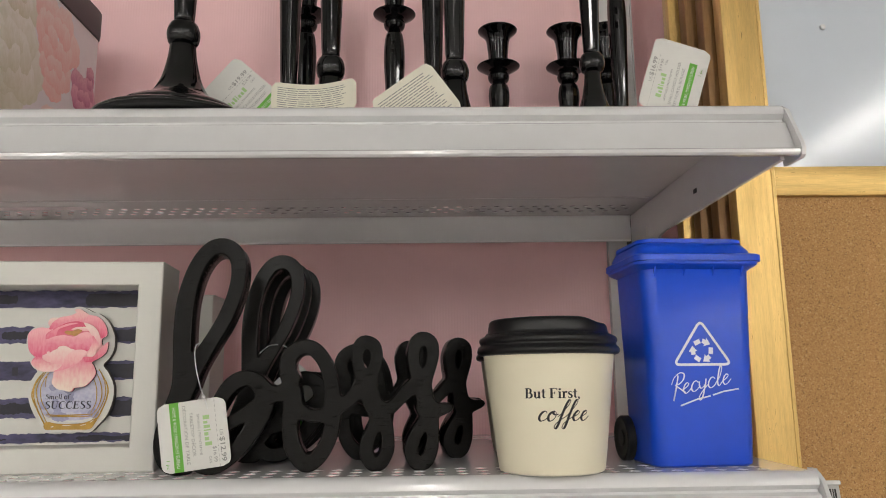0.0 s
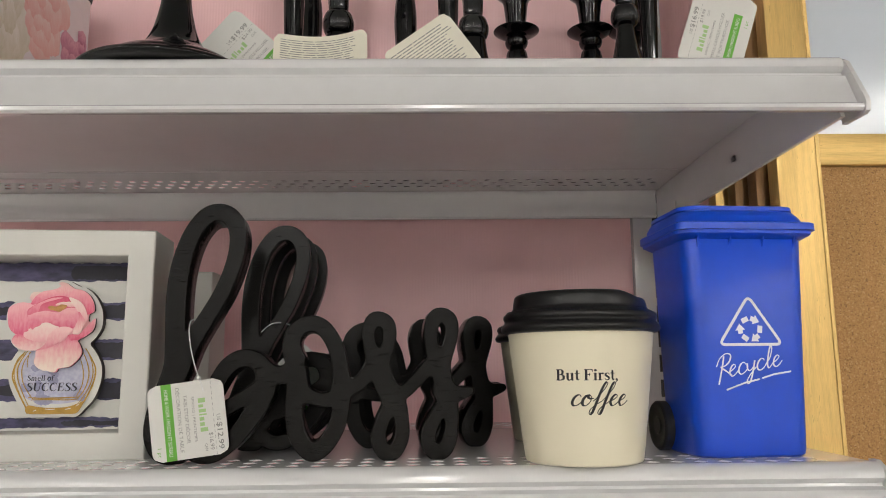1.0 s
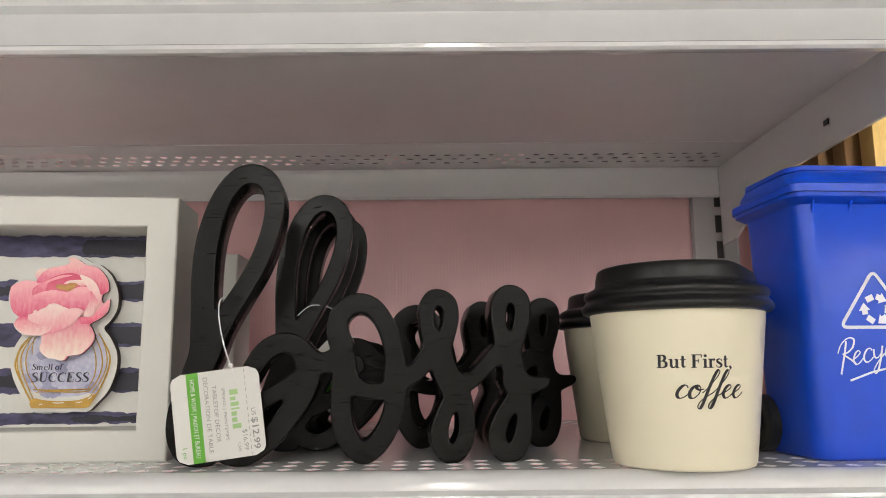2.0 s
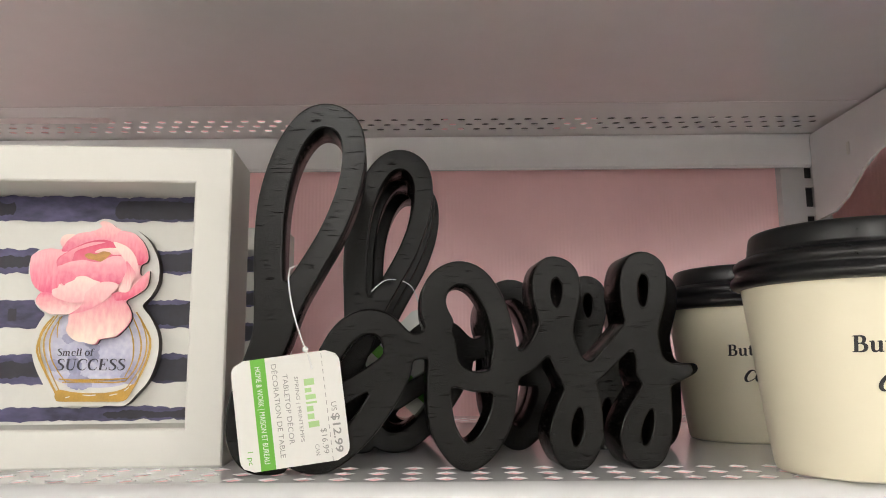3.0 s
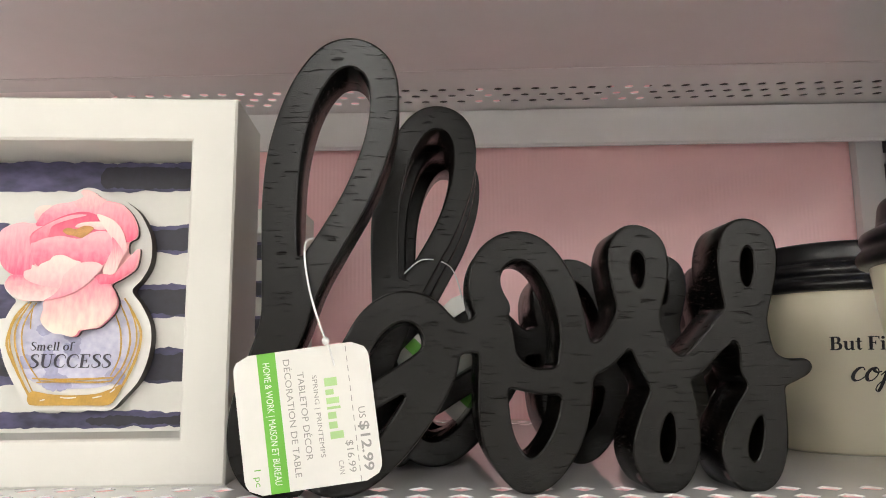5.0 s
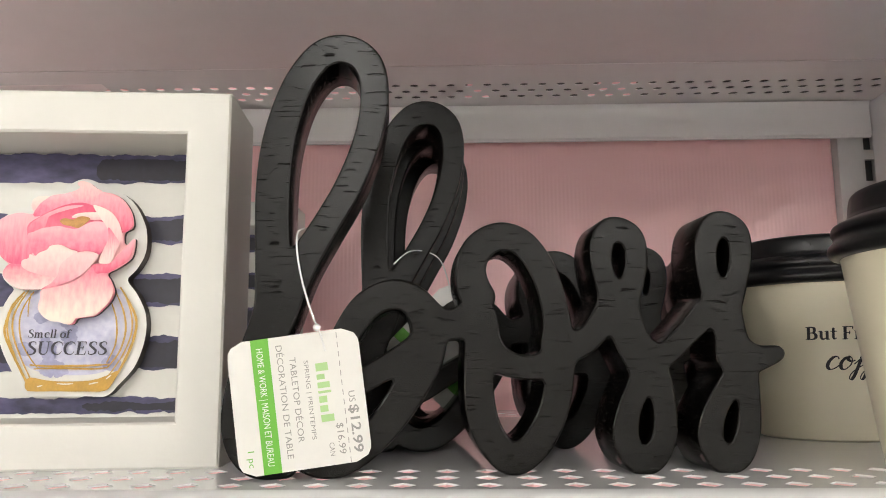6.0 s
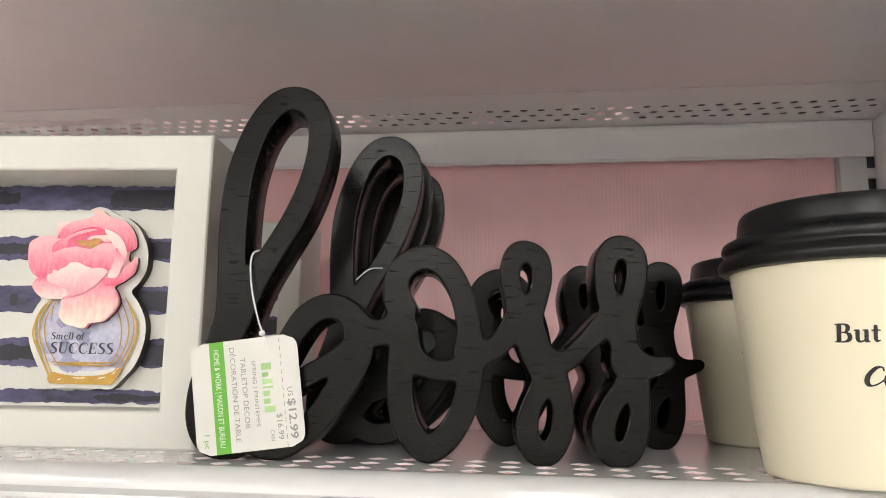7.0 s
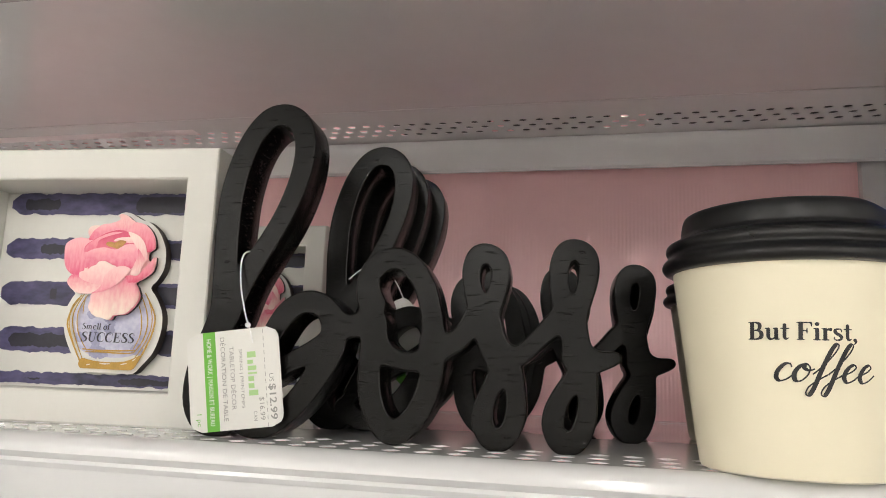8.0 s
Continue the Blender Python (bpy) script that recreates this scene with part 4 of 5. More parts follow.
GOLD = [([(98, 560), (80, 580), (70, 605), (68, 625), (80, 655), (97, 690), (106, 708)], 4.0), ([(104, 558), (89, 580), (80, 602), (81, 628), (92, 660), (108, 695)], 3.0), ([(112, 560), (97, 582), (90, 605), (93, 635), (106, 660), (118, 676)], 2.6),
        ([(95, 566), (76, 592), (72, 622), (84, 660), (104, 700)], 2.6), ([(108, 562), (104, 580), (103, 598)], 2.0), ([(243, 553), (256, 575), (267, 602), (263, 632), (248, 667), (228, 700), (219, 708)], 4.0), ([(236, 560), (248, 590), (251, 620), (241, 652), (222, 676)], 3.0),
        ([(228, 572), (237, 602), (236, 638), (222, 668)], 2.6), ([(247, 558), (259, 590), (260, 622), (246, 657), (220, 694)], 2.6), ([(106, 671), (140, 673), (190, 672), (226, 670)], 3.4), ([(112, 677), (150, 676), (200, 677), (222, 675)], 2.8)]
GOLD_BASE = [(101, 708), (99, 700), (106, 690), (130, 694), (160, 696), (200, 694), (225, 686), (240, 680), (232, 698), (220, 710), (190, 711), (140, 711), (108, 711)]
GOLD_GAPS = [[(118, 704), (126, 702)], [(148, 699), (160, 700), (172, 699)], [(196, 700), (210, 697)], [(222, 692), (230, 686)]]
FLOWER = [(54, 466), (58, 453), (72, 444), (90, 440), (106, 442), (112, 438), (108, 430), (109, 421), (118, 415), (134, 416), (146, 412), (162, 411), (176, 406), (181, 402), (178, 396), (184, 392), (196, 395), (207, 403), (216, 409), (226, 410), (240, 415), (252, 426), (260, 440), (263, 454), (261, 464), (250, 471), (249, 486),
          (256, 488), (265, 480), (264, 497), (258, 511), (240, 524), (224, 533), (229, 544), (234, 560), (228, 575), (216, 588), (204, 597), (184, 600), (177, 602), (172, 609), (162, 610), (150, 606), (138, 604), (127, 597), (120, 585), (124, 570), (125, 558), (108, 557), (90, 556), (76, 549), (66, 539), (65, 530), (72, 519), (62, 508), (55, 492)]
PETALS = [
    ([(54, 465), (58, 452), (72, 444), (90, 440), (106, 442), (120, 440), (112, 462), (112, 495), (106, 505), (97, 520), (90, 522), (75, 517), (62, 508), (55, 492)], M_ROSE_UP),
    ([(75, 518), (66, 526), (64, 534), (68, 541), (78, 550), (92, 556), (110, 557), (126, 556), (140, 548), (158, 530), (120, 522), (95, 519)], M_PALE_DOWN),
    ([(113, 418), (122, 415), (134, 416), (126, 426), (118, 436), (113, 440), (108, 431), (109, 423)], M_PETAL[3]),
    ([(112, 446), (118, 430), (128, 421), (140, 414), (160, 411), (172, 410), (200, 425), (196, 436), (150, 440)], M_ROSE_UP),
    ([(168, 412), (176, 406), (182, 402), (178, 396), (184, 392), (196, 395), (207, 403), (216, 409), (210, 422), (202, 432), (186, 428)], M_PETAL[1]),
    ([(214, 410), (224, 410), (238, 414), (251, 425), (259, 438), (263, 453), (261, 463), (250, 470), (240, 468), (230, 450), (203, 432), (206, 420)], M_PETAL[0]),
    ([(102, 470), (105, 457), (120, 447), (135, 439), (155, 430), (180, 425), (200, 429), (214, 440), (222, 455), (226, 475), (200, 485), (150, 485), (112, 495)], M_DEEP),
    ([(104, 468), (108, 457), (122, 447), (140, 438), (165, 430), (188, 430), (160, 437), (136, 446), (130, 460), (112, 480)], M_PETAL[0]),
    ([(170, 448), (178, 442), (195, 440), (212, 441), (219, 450), (205, 452), (188, 449)], M_PETAL[3]),
    ([(152, 453), (160, 449), (172, 451), (184, 446), (198, 449), (190, 458), (180, 464), (168, 461), (158, 459)], M_STAMEN),
    ([(104, 474), (112, 470), (124, 465), (134, 463), (150, 461), (165, 464), (178, 465), (192, 458), (205, 454), (220, 456), (227, 466), (227, 482), (220, 497), (205, 507), (180, 504), (150, 500), (130, 503), (116, 506), (108, 494)], M_ROSE_UP),
    ([(203, 430), (215, 432), (230, 440), (240, 452), (245, 465), (248, 480), (246, 489), (240, 488), (231, 476), (222, 460), (212, 446)], M_PETAL[3]),
    ([(226, 463), (236, 475), (243, 488), (237, 500), (232, 514), (224, 519), (214, 519), (213, 510), (220, 494), (226, 480)], M_PALE_DOWN),
    ([(200, 521), (212, 518), (228, 518), (240, 506), (250, 496), (265, 481), (263, 499), (257, 512), (240, 524), (225, 532), (210, 534), (204, 530)], M_PETAL[0]),
    ([(126, 558), (150, 553), (172, 546), (190, 534), (202, 524), (208, 533), (222, 533), (230, 545), (234, 560), (228, 575), (216, 588), (206, 596), (196, 598), (182, 600), (177, 601), (172, 608), (164, 610), (150, 606), (140, 605), (128, 598), (120, 585), (124, 570)], M_ROSE_DOWN),
    ([(96, 514), (106, 510), (108, 504), (116, 507), (122, 502), (134, 497), (140, 491), (155, 490), (170, 497), (180, 501), (168, 514), (158, 524), (153, 536), (130, 536), (110, 531), (97, 524)], M_PETAL[3]),
    ([(126, 557), (140, 548), (150, 536), (155, 520), (168, 508), (182, 501), (200, 500), (212, 505), (210, 512), (200, 522), (188, 534), (170, 545), (150, 552)], M_PETAL[1]),
]


def petal(cx, cz, rx, rz, turn, seed, y, material, parent, dome=1.0):
    """One printed petal as its own slightly domed leaf."""
    bm = bmesh.new()
    rng = random.Random(seed)
    ph = [rng.uniform(0, 6.28) for _ in range(3)]
    c, s = math.cos(radians(turn)), math.sin(radians(turn))
    n = 40
    rings = []
    for q, dy in ((1.0, 0.0), (0.72, -0.00016), (0.35, -0.00022)):
        ring = []
        for i in range(n):
            a = 2 * math.pi * i / n
            k = 1 + 0.11 * (0.5 * math.sin(3 * a + ph[0]) + 0.4 * math.sin(6 * a + ph[1]) + 0.3 * math.sin(11 * a + ph[2]))
            x, z = rx * q * k * math.cos(a), rz * q * k * math.sin(a)
            ring.append(bm.verts.new((cx + c * x - s * z, y + dy * dome, cz + s * x + c * z)))
        rings.append(ring)
    for a, b in zip(rings, rings[1:]):
        for i in range(n):
            bm.faces.new((a[i], a[(i + 1) % n], b[(i + 1) % n], b[i]))
    bm.faces.new(rings[-1])
    return part("petal", bm, material, parent)


shadow_box(pose(-0.2600, 0.4557, DECK, 0, 0, 5.0), "white shadow-box frame with striped backing, flower and scent bottle")
shadow_box(pose(-0.2825, 0.6700, DECK, 0, 0, 0.0), "white shadow-box frame with striped backing behind another")

# ---------------------------------------------------------------- coffee cups


def wrapped(bm, r_of_z, base_angle, x0, z0, lift=0.00025):
    """Lays flat lettering round a cup whose axis is local z; angle 0 faces -y."""
    def fn(co):
        z = z0 + co.y
        r = r_of_z(z)
        a = base_angle + (x0 + co.x) / r
        return Vector(((r + lift) * math.sin(a), -(r + lift) * math.cos(a), z))
    return moved(bm, fn)


def pen_stroke(points, w_thin, w_thick, steps=9):
    """A pen line in x and y: thin on upstrokes, thick on downstrokes."""
    p = strand([(q[0], q[1], 0) for q in points], steps)
    bm = bmesh.new()
    prev = None
    for i in range(len(p)):
        d = (p[min(i + 1, len(p) - 1)] - p[max(i - 1, 0)]).normalized()
        k = max(0.0, -d.y * 0.9 + 0.1)
        w = (w_thin + (w_thick - w_thin) * k) / 2
        n = Vector((-d.y, d.x, 0))
        pair = [bm.verts.new(p[i] + n * w), bm.verts.new(p[i] - n * w)]
        if prev:
            bm.faces.new((prev[0], pair[0], pair[1], prev[1]))
        prev = pair
    return bm


# letters of the hand-lettered words, in units of the small letters' height
SCRIPT = {}
SCRIPT["c"] = [(0.80, 0.78), (0.66, 0.98), (0.38, 0.94), (0.14, 0.60), (0.12, 0.22), (0.34, 0.00), (0.66, 0.08), (1.00, 0.38)]
SCRIPT["o"] = [(0.62, 0.98), (0.30, 0.86), (0.10, 0.46), (0.22, 0.06), (0.52, 0.02), (0.80, 0.34), (0.84, 0.74), (0.62, 0.98), (0.52, 0.78), (0.80, 0.62), (1.08, 0.70)]
SCRIPT["f"] = [(0.00, 0.40), (0.42, 0.90), (0.86, 1.60), (0.98, 2.02), (0.82, 2.12), (0.62, 1.70), (0.40, 0.70), (0.22, -0.40), (0.06, -0.78), (-0.12, -0.66), (-0.04, -0.30), (0.30, 0.06), (0.78, 0.40)]
SCRIPT["e"] = [(0.00, 0.36), (0.42, 0.56), (0.68, 0.82), (0.52, 1.00), (0.24, 0.78), (0.12, 0.32), (0.34, 0.00), (0.66, 0.10), (1.00, 0.44)]
SCRIPT["y"] = [(0.04, 0.86), (0.10, 0.30), (0.36, 0.16), (0.70, 0.50), (0.80, 0.98), (0.66, 0.20), (0.40, -0.70), (0.14, -0.98), (0.02, -0.70), (0.40, -0.16), (0.96, 0.36)]
SCRIPT["l"] = [(0.00, 0.36), (0.46, 0.90), (0.68, 1.70), (0.54, 1.92), (0.36, 1.40), (0.22, 0.40), (0.38, 0.02), (0.74, 0.36)]
SCRIPT["R"] = [(0.42, 1.90), (0.30, 1.10), (0.10, 0.20), (-0.06, -0.50)]
SCRIPT["R bowl"] = [(-0.30, 1.10), (0.00, 1.74), (0.60, 2.10), (1.08, 1.90), (0.98, 1.36), (0.52, 1.02), (0.16, 0.98), (0.60, 0.60), (1.20, 0.10)]


def script_word(letters, h, thin, thick, slant=0.25):
    """letters: (name, x shift); one pen-drawn piece a letter, in x and y."""
    out = []
    for name, dx in letters:
        out.append(pen_stroke([((x + dx + slant * y) * h, y * h) for x, y in SCRIPT[name]], thin, thick))
    return out


def coffee_cup(m, label):
    root = thing("coffee_cup", label, "cup", m, "coffee cup planters")
    h, r0, r1 = 0.0735, 0.0338, 0.0425

    def rad(z):
        return r0 + (r1 - r0) * z / h

    wall = [(0.0, 0.0012), (0.028, 0.0012), (0.030, 0.0), (r0 - 0.0022, 0.0), (r0 - 0.0006, 0.0007), (r0, 0.0022)] + [(rad(z), z) for z in (0.012, 0.024, 0.036, 0.048, 0.060, 0.070)] + [(r1, h), (r1 - 0.003, h), (r1 - 0.003, h - 0.01), (0.0, h - 0.012)]
    body = part("body", lathe(wall, 72), M_CREAM, root, "cream glazed ceramic body")
    lid = smooth_profile([(0.0405, 0.0725), (0.0448, 0.0730), (0.0464, 0.0748), (0.0462, 0.0768), (0.0445, 0.0788), (0.0442, 0.0800), (0.0450, 0.0816), (0.0445, 0.0838), (0.0422, 0.0852), (0.0400, 0.0862)], 4)
    lid += [(0.0396, 0.0870)]
    lid += smooth_profile([(0.0392, 0.0876), (0.0388, 0.0902), (0.0382, 0.0922), (0.0372, 0.0932), (0.0355, 0.0936)], 4)
    lid += [(0.034, 0.0932), (0.032, 0.0918), (0.0, 0.0908)]
    bm = lathe(lid, 72)
    for v in bm.verts:
        # the drinking side rises a little above the rest of the rim
        if v.co.z > 0.0880:
            k = max(0.0, min(1.0, 0.5 + (-v.co.x * 0.8 - v.co.y * 0.6) / 0.020))
            v.co.z += (0.0032 * (k * k * (3 - 2 * k)) - 0.0008) * (v.co.z - 0.0880) / 0.0056
    part("lid", bm, M_LID, root, "black lid with stepped rim")
    t1 = wrapped(roman("But First,", 0.0058, 0.0338, 1.5), rad, 0, -0.0227, 0.0463)
    part("printing", t1, M_INK, body, "black printed words", smooth=False)
    for piece in script_word((("c", 0.0), ("o", 0.92), ("f", 1.98), ("f", 2.78), ("e", 3.52), ("e", 4.42)), 0.0058, 0.0005, 0.0015):
        part("printing", wrapped(piece, rad, 0, -0.0150, 0.0328), M_INK, body, "black hand-lettered word", smooth=False)
    return root


cup = coffee_cup(pose(0.1612, 0.4430, DECK, 0, 0, 2.0), "cream ceramic takeaway coffee cup with black lid near the edge")
cup2 = copy_thing(cup, pose(0.1690, 0.5760, DECK, 0, 0, -2))
tagged(cup2, "cream ceramic takeaway coffee cup with black lid further back")

# ---------------------------------------------------------------- recycling bin


def rounded_rect(w, d, r, n=6):
    out = []
    for cx, cy, a0 in ((w / 2 - r, d / 2 - r, 0), (-w / 2 + r, d / 2 - r, 90), (-w / 2 + r, -d / 2 + r, 180), (w / 2 - r, -d / 2 + r, 270)):
        for k in range(n + 1):
            a = radians(a0 + 90 * k / n)
            out.append((cx + r * math.cos(a), cy + r * math.sin(a)))
    return out


def loft(sections, bm=None):
    """sections: (width, depth, corner radius, x shift, y shift, z)."""
    out = bm or bmesh.new()
    prev = None
    for w, d, r, sx, sy, z in sections:
        ring = [out.verts.new((x + sx, y + sy, z)) for x, y in rounded_rect(w, d, r)]
        if prev:
            for i in range(len(ring)):
                out.faces.new((prev[i], prev[(i + 1) % len(ring)], ring[(i + 1) % len(ring)], ring[i]))
        else:
            out.faces.new(ring)
        prev = ring
    out.faces.new(prev)
    return out


def recycling_bin(m):
    root = thing("recycling_bin", "small blue plastic recycling bin with white print and wheels", "bin", m)
    H = 0.1285
    body = part("body", loft([(0.063, 0.0510, 0.009, -0.001, -0.0025, 0.0), (0.0665, 0.0540, 0.010, -0.001, -0.0025, 0.0012), (0.0675, 0.0550, 0.010, -0.001, -0.0025, 0.004), (0.0710, 0.0570, 0.0095, -0.0005, -0.0025, 0.065), (0.0750, 0.0590, 0.009, 0, -0.0025, H), (0.0735, 0.0575, 0.009, 0, -0.0025, H + 0.001)]), M_BLUE, root)
    part("rim", loft([(0.0758, 0.0598, 0.009, 0, -0.0025, H - 0.0015), (0.0850, 0.0680, 0.009, 0, -0.0030, H + 0.0015), (0.0855, 0.0685, 0.009, 0, -0.0030, H + 0.0035)]), M_BLUE, root)
    part("lid", loft([(0.0872, 0.0705, 0.008, 0, -0.0035, H + 0.0036), (0.0872, 0.0705, 0.008, 0, -0.0035, H + 0.0075), (0.0855, 0.0688, 0.008, 0, -0.0030, H + 0.0083), (0.0795, 0.0630, 0.008, 0, -0.0015, H + 0.0088), (0.0785, 0.0620, 0.009, 0, -0.0005, H + 0.0120), (0.0740, 0.0580, 0.010, 0, 0.0005, H + 0.0162), (0.0715, 0.0550, 0.010, 0, 0.0005, H + 0.0166), (0.0715, 0.0550, 0.010, 0, 0.0005, H + 0.0170), (0.0740, 0.0570, 0.010, 0, 0.0005, H + 0.0172), (0.0735, 0.0565, 0.010, 0, 0.0005, H + 0.0196), (0.0700, 0.0530, 0.010, 0, 0.0005, H + 0.0202)]), M_BLUE, root, "blue stepped lid with overhanging rim")
    for i in range(4):
        x = -0.030 + 0.020 * i
        rib = bmesh.new()
        vs = [rib.verts.new(p) for p in ((x - 0.0005, -0.0300, H - 0.010), (x - 0.0005, -0.0352, H + 0.001), (x - 0.0005, -0.0300, H + 0.001), (x + 0.0005, -0.0300, H - 0.010), (x + 0.0005, -0.0352, H + 0.001), (x + 0.0005, -0.0300, H + 0.001))]
        for f in ((0, 1, 2), (3, 5, 4), (0, 3, 4, 1), (1, 4, 5, 2), (0, 2, 5, 3)):
            rib.faces.new([vs[k] for k in f])
        part("rib", rib, M_BLUE, root, smooth=False)
    for sx in (-1, 1):
        b = lathe([(0.0, -0.0034), (0.0050, -0.0034), (0.0058, -0.0026), (0.0105, -0.0026), (0.0118, -0.0036), (0.0142, -0.0036), (0.0153, -0.0024), (0.0153, 0.0024), (0.0142, 0.0036), (0.0, 0.0036)], 40, m=pose(sx * 0.0375, 0.0195, 0.0154, 0, 90 * (1 if sx < 0 else -1), 0))
        part("wheel", b, M_RUBBER, root, "black plastic wheel")
    part("axle", lathe([(0.0, -0.037), (0.0016, -0.037), (0.0016, 0.037), (0.0, 0.037)], 12, m=pose(0, 0.0195, 0.0154, 0, 90, 0)), M_RUBBER, root)

    # print on the sloping front
    def on_front(co):
        z = co.y
        k = z / H
        return Vector((co.x, -(0.0300 + 0.0020 * k) - 0.0003, z))

    def stroke(pts, w):
        b = bmesh.new()
        p = [Vector((*q, 0)) for q in pts]
        L, R = [], []
        for i in range(len(p)):
            d = (p[min(i + 1, len(p) - 1)] - p[max(i - 1, 0)]).normalized()
            nrm = Vector((-d.y, d.x, 0)) * w / 2
            L.append(b.verts.new(p[i] + nrm))
            R.append(b.verts.new(p[i] - nrm))
        for i in range(len(p) - 1):
            b.faces.new((L[i], L[i + 1], R[i + 1], R[i]))
        return b

    tri = [(-0.0192, 0.0645), (0.0192, 0.0645), (0.0, 0.0930)]
    rounded = []
    for i in range(3):
        a, b, c = (Vector(tri[(i + k) % 3]) for k in (-1, 0, 1))
        u, v = (a - b).normalized(), (c - b).normalized()
        p0, p2 = b + u * 0.004, b + v * 0.004
        for k in range(7):
            t = k / 6
            rounded.append((1 - t) ** 2 * p0 + 2 * t * (1 - t) * b + t * t * p2)
    rounded.append(rounded[0])
    CXP = -0.0010
    def put(b):
        for v in b.verts:
            v.co.x += CXP
        return moved(b, on_front)
    part("printing", put(stroke(rounded, 0.0017)), M_PRINT, body, "white printed triangle", smooth=False)
    for k in range(3):
        a0 = radians(90 + 120 * k)
        arrow = bmesh.new()
        mid = Vector((0.0, 0.0735))
        R1 = 0.0066
        # bent band along one corner of the loop, ending in an arrow head
        c0, c1, c2 = (Vector((R1 * math.cos(a0 + o), R1 * math.sin(a0 + o))) for o in (radians(48), 0.0, radians(-48)))
        def quad(p, q, w0, w1):
            d = (q - p).normalized()
            nrm = Vector((-d.y, d.x))
            return [p + nrm * w0, q + nrm * w1, q - nrm * w1, p - nrm * w0]
        q1 = quad(c0 + (c1 - c0) * 0.02, c0 + (c1 - c0) * 0.80, 0.0015, 0.0015)
        q2 = quad(c1 + (c2 - c1) * 0.12, c1 + (c2 - c1) * 0.50, 0.0015, 0.0015)
        d = (c2 - c1).normalized()
        nrm = Vector((-d.y, d.x))
        h0 = c1 + (c2 - c1) * 0.50
        q3 = [h0 + nrm * 0.0030, h0 + d * 0.0038, h0 - nrm * 0.0030]
        for q in (q1, q2, q3):
            arrow.faces.new([arrow.verts.new((p.x + mid.x, p.y + mid.y, 0)) for p in q])
        part("printing", put(arrow), M_PRINT, body, "white printed arrow", smooth=False)
    c, s = math.cos(radians(11)), math.sin(radians(11))
    for piece in script_word((("R", 0.3), ("R bowl", 0.3), ("e", 1.20), ("c", 2.10), ("y", 3.00), ("c", 3.95), ("l", 4.85), ("e", 5.55)), 0.0063, 0.0006, 0.0010):
        piece = moved(piece, lambda co: Vector((-0.0222 + c * co.x - s * co.y, 0.0445 + s * co.x + c * co.y, 0)))
        part("printing", put(piece), M_PRINT, body, "white hand-lettered word", smooth=False)
    part("printing", put(stroke([(-0.0165, 0.0385), (-0.005, 0.0425), (0.004, 0.0445)], 0.0010)), M_PRINT, body, smooth=False)
    part("printing", put(stroke([(0.0055, 0.0450), (0.013, 0.0472), (0.0235, 0.0488)], 0.0010)), M_PRINT, body, smooth=False)
    return root


recycling_bin(pose(0.2625, 0.4765, DECK, 0, 0, 4.5) @ Matrix.Scale(1.02, 4))

def up(y):
    """Height of the upper shelf at a depth y."""
    return UP - (0.77 - y) * 0.0061


# ---------------------------------------------------------------- candle holders on the upper shelf


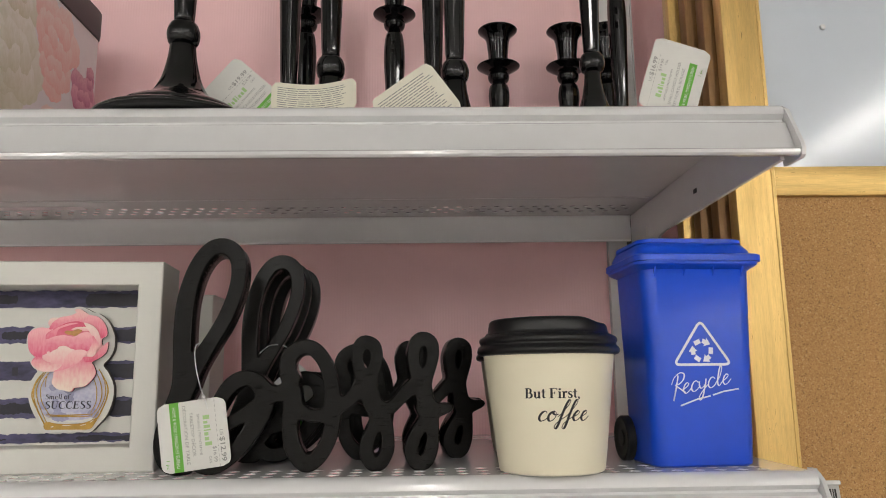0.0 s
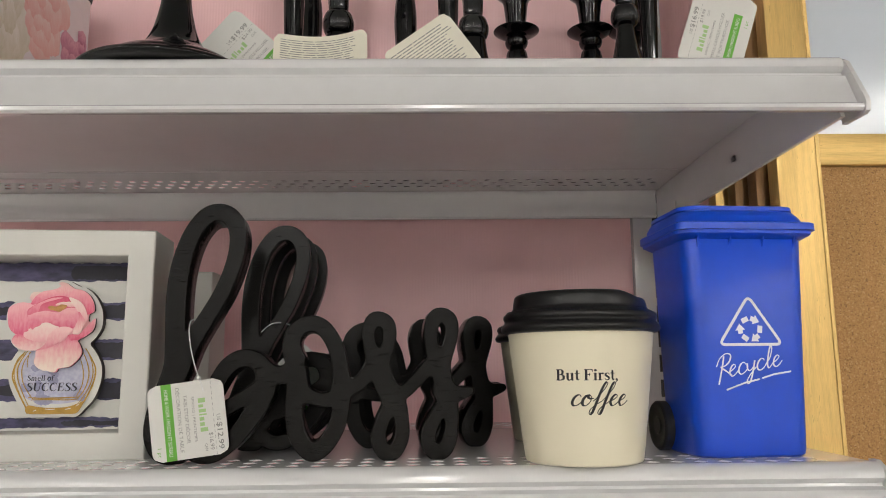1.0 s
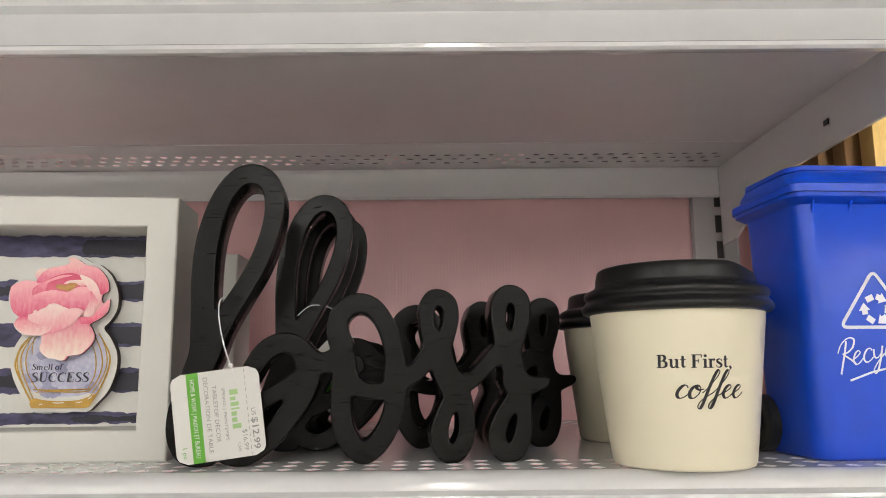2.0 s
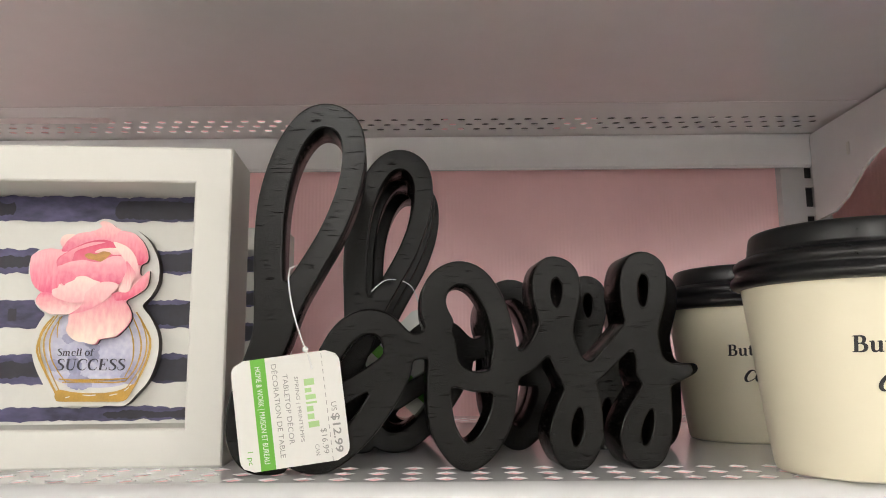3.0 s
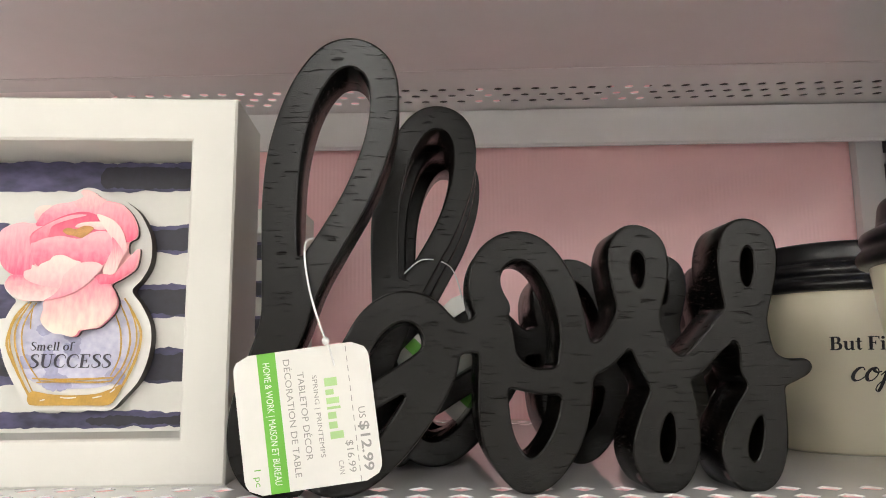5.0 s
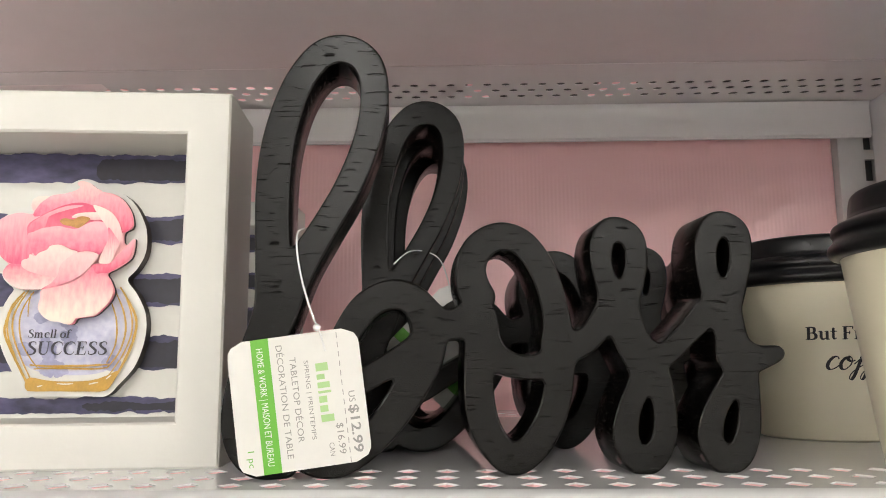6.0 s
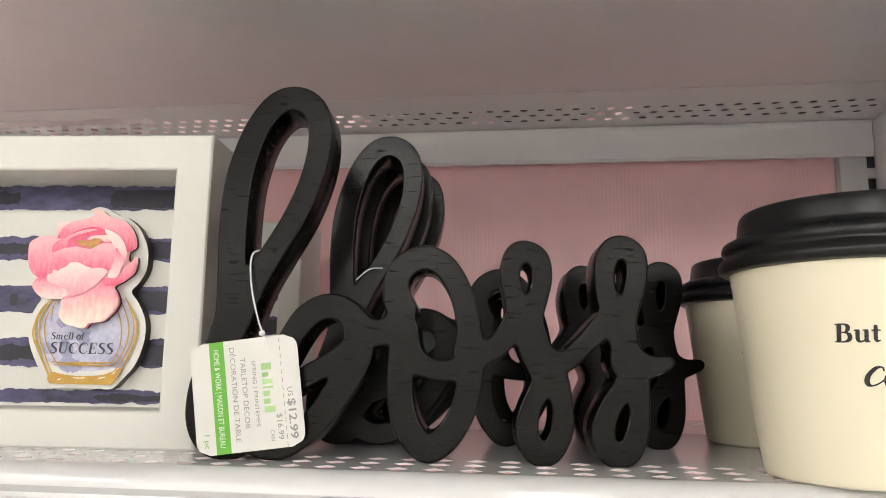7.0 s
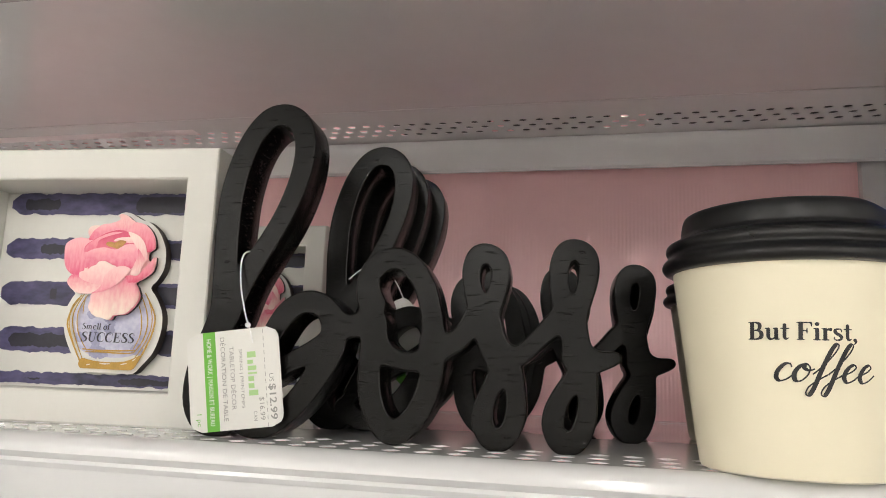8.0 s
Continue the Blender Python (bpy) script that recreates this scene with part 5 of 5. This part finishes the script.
def candle_holder(m, label, stem=0.115, base=0.0475, k=1.0):
    """Lacquered stick: stepped foot, flared neck, ball, tapering stem, drip pan and cup."""
    root = thing("candle_holder", label, "candle holder", m, "black candle holders")
    b = base
    foot = [(0.0, 0.0)] + smooth_profile([(b * 0.96, 0.0), (b, 0.0025), (b * 0.97, 0.0055), (b * 0.85, 0.0085), (b * 0.74, 0.0098)], 4)
    foot += smooth_profile([(b * 0.745, 0.0105), (b * 0.74, 0.0130), (b * 0.66, 0.0170), (b * 0.54, 0.0198)], 4)
    foot += smooth_profile([(b * 0.52, 0.0204), (b * 0.36, 0.0275), (b * 0.245, 0.0400), (b * 0.175, 0.0580), (b * 0.155, 0.0690)], 5) + [(0.0, 0.0691)]
    part("foot", lathe([(r * k, z * k) for r, z in foot], 56), M_GLOSSBLACK, root)
    z0 = 0.0692
    ball = smooth_profile([(0.0072, z0), (0.0112, z0 + 0.0030), (0.0126, z0 + 0.0105), (0.0108, z0 + 0.0175), (0.0080, z0 + 0.0205)], 5)
    part("ball", lathe([(0.0, z0 * k)] + [(r * k, z * k) for r, z in ball] + [(0.0, (z0 + 0.0206) * k)], 40), M_GLOSSBLACK, root)
    z1 = z0 + 0.0207
    st = smooth_profile([(0.0072, z1), (0.0082, z1 + 0.01), (0.0104, z1 + stem * 0.45), (0.0118, z1 + stem * 0.72), (0.0100, z1 + stem * 0.93), (0.0062, z1 + stem)], 6)
    stm = lathe([(0.0, z1 * k)] + [(r * k, z * k) for r, z in st] + [(0.0, (z1 + stem + 0.0001) * k)], 48)
    for v in stm.verts:
        a = math.atan2(v.co.y, v.co.x)
        rr = math.hypot(v.co.x, v.co.y)
        if rr > 0.001:
            f = 1 + 0.018 * math.sin(12 * a)
            v.co.x *= f
            v.co.y *= f
    part("stem", stm, M_GLOSSBLACK, root, "lightly fluted stem")
    z2 = z1 + stem
    pan = smooth_profile([(0.0062, z2), (0.0105, z2 + 0.0025), (0.0122, z2 + 0.0080), (0.0100, z2 + 0.0125), (0.0150, z2 + 0.0140), (0.0232, z2 + 0.0190), (0.0238, z2 + 0.0202), (0.0200, z2 + 0.0196), (0.0110, z2 + 0.0178), (0.0080, z2 + 0.0215)], 5)
    part("drip_pan", lathe([(0.0, z2 * k)] + [(r * k, z * k) for r, z in pan] + [(0.0, (z2 + 0.0216) * k)], 44), M_GLOSSBLACK, root)
    z3 = z2 + 0.0217
    cupp = smooth_profile([(0.0070, z3), (0.0105, z3 + 0.00336), (0.0112, z3 + 0.01176), (0.0118, z3 + 0.017640), (0.0140, z3 + 0.03192), (0.0215, z3 + 0.04032), (0.0222, z3 + 0.04200), (0.0205, z3 + 0.04200), (0.0130, z3 + 0.03444), (0.0105, z3 + 0.01764)], 5)
    part("cup", lathe([(0.0, z3 * k)] + [(r * k, z * k) for r, z in cupp] + [(0.0, (z3 + 0.01772) * k)], 44), M_GLOSSBLACK, root)
    return root


TALL = "tall black lacquered candle holder with a stepped foot"
SMALL = "small black lacquered candle holder with a flared cup"
tall = candle_holder(pose(-0.0975, 0.4720, up(0.4720)), TALL, 0.178, 0.0640, 0.95)
for x, y in ((0.0037, 0.5344), (0.1073, 0.5429), (-0.0480, 0.6250), (0.0905, 0.6350)):
    copy_thing(tall, pose(x, y, up(y), 0, 0, 1000 * x))
mid = candle_holder(pose(0.2125, 0.4950, up(0.4950)), "middle-sized black lacquered candle holder beside a tag", 0.17, 0.0505, 0.78)
copy_thing(mid, pose(0.2720, 0.6300, up(0.6300), 0, 0, 20))
small = candle_holder(pose(0.1638, 0.7280, up(0.7280)), SMALL, 0.054, 0.0445, 0.98)
for x, y in ((0.2410, 0.7280), (0.2840, 0.7270)):
    copy_thing(small, pose(x, y, up(y), 0, 0, 33))
slim = candle_holder(pose(0.0484, 0.7280, up(0.7280)), "middle-sized black lacquered candle holder near the panel", 0.118, 0.0445, 0.98)
copy_thing(slim, pose(-0.0496, 0.7280, up(0.7280), 0, 0, 10))

# tags lying by the candle holders
big = tag_lines(("US", "$19.99"), ("CAN", "$24.99"), "LARGE CANDLE HOLDER", "GRAND PORTE-BOUGIE")
sml = tag_lines(("US", "$16.99"), ("CAN", "$19.99"), "SMALL CANDLE HOLDER", "PETIT PORTE-BOUGIE")


def small_print(rows, w=0.0432):
    """Rows of unreadable fine print as broken thin bars."""
    rng = random.Random(2)
    out = []
    for k in range(rows):
        x, end = 0.004, w - 0.004 - rng.uniform(0, 0.008)
        while x < end:
            run = min(rng.uniform(0.003, 0.009), end - x)
            if run > 0.001:
                out.append(("band", x, 0.005 + 0.0019 * k, run, 0.0007, M_GREYINK))
            x += run + 0.0009
    return out


def corners(a, b, size=0.0432):
    """The pose of a tag whose reading starts at a and runs along a to b; the face looks to -y."""
    a, b = Vector(a), Vector(b)
    x = (b - a).normalized()
    y = Vector((0, 1, 0))
    y = (y - x * y.dot(x)).normalized()
    z = x.cross(y)
    return Matrix((( x.x, y.x, z.x, a.x), (x.y, y.y, z.y, a.y), (x.z, y.z, z.z, a.z), (0, 0, 0, 1)))


swing_tag("price_tag", corners((-0.0527, 0.5000, 1.4392), (-0.0243, 0.5000, 1.4728)) @ pose(0, 0, 0, 8), big, w=0.0440, h=0.0520, label="white price tag with green band by a candle holder")
swing_tag("price_tag", corners((0.2775, 0.4640, 1.4412), (0.2949, 0.4640, 1.4944)), sml, label="white price tag with green band beside a candle holder", w=0.056)
swing_tag("price_tag", corners((0.0420, 0.4580, 1.4500), (0.0875, 0.4700, 1.4890)) @ pose(0, 0, -0.041, 10), small_print(18, 0.056), back=True, w=0.056, label="cream back of a price tag with fine print")
swing_tag("price_tag", pose(-0.026, 0.446, 1.4420, -18, -3, 0), small_print(11, 0.060), w=0.0600, h=0.029, back=True, bend=0.006, label="cream back of a curled price tag with fine print")

# ---------------------------------------------------------------- floral box


def floral_box(m):
    root = thing("storage_box", "floral printed storage box with a black lid", "box", m)
    W, D, Hh = 0.26, 0.225, 0.192
    sides = loft([(W, D, 0.006, 0, 0, 0.0), (W, D, 0.006, 0, 0, Hh)])
    body = part("body", sides, M_BOXPRINT, root, "pale box body printed with peonies")
    part("lid", loft([(W + 0.005, D + 0.005, 0.012, 0, 0, Hh - 0.004), (W + 0.006, D + 0.006, 0.012, 0, 0, Hh + 0.001), (W + 0.006, D + 0.006, 0.012, 0, 0, Hh + 0.026), (W + 0.002, D + 0.002, 0.011, 0, 0, Hh + 0.029)]), M_DARKLID, root, "black lid")
    # printed flowers on the side that faces the aisle's end
    flowers = ((-0.055, 0.100, 0.045, M_IVORYPETAL, 14), (0.020, 0.150, 0.036, M_PEACHPETAL, 13), (0.082, 0.110, 0.026, M_PLUMPETAL, 10), (0.030, 0.050, 0.028, M_PEACHPETAL, 10), (0.020, 0.118, 0.028, M_PEACHPETAL, 10), (-0.050, 0.160, 0.03, M_IVORYPETAL, 10), (0.104, 0.135, 0.016, M_PLUMPETAL, 8))
    for f, (cy, cz, r, material, n) in enumerate(flowers):
        rng = random.Random(f)
        for k in range(n):
            a = 2.4 * k
            d = r * 0.75 * math.sqrt(1 - k / n)
            px, pz = cy + d * math.cos(a), cz + d * math.sin(a)
            px = min(px, D / 2 - 0.018)
            rr = r * (0.62 - 0.38 * k / n)
            p = petal(px, pz, rr * rng.uniform(0.9, 1.25), rr * rng.uniform(0.75, 1.0), math.degrees(a) + 90 + rng.uniform(-25, 25), 100 * f + k, -0.0002 - 0.00003 * k, material, body, 0.05)
            p.name = "printed_petal"
            p.matrix_basis = pose(W / 2 + 0.0002, 0, 0, 0, 0, 90)
    return root


floral_box(pose(-0.2735 - 0.13, 0.6085, up(0.6085)))
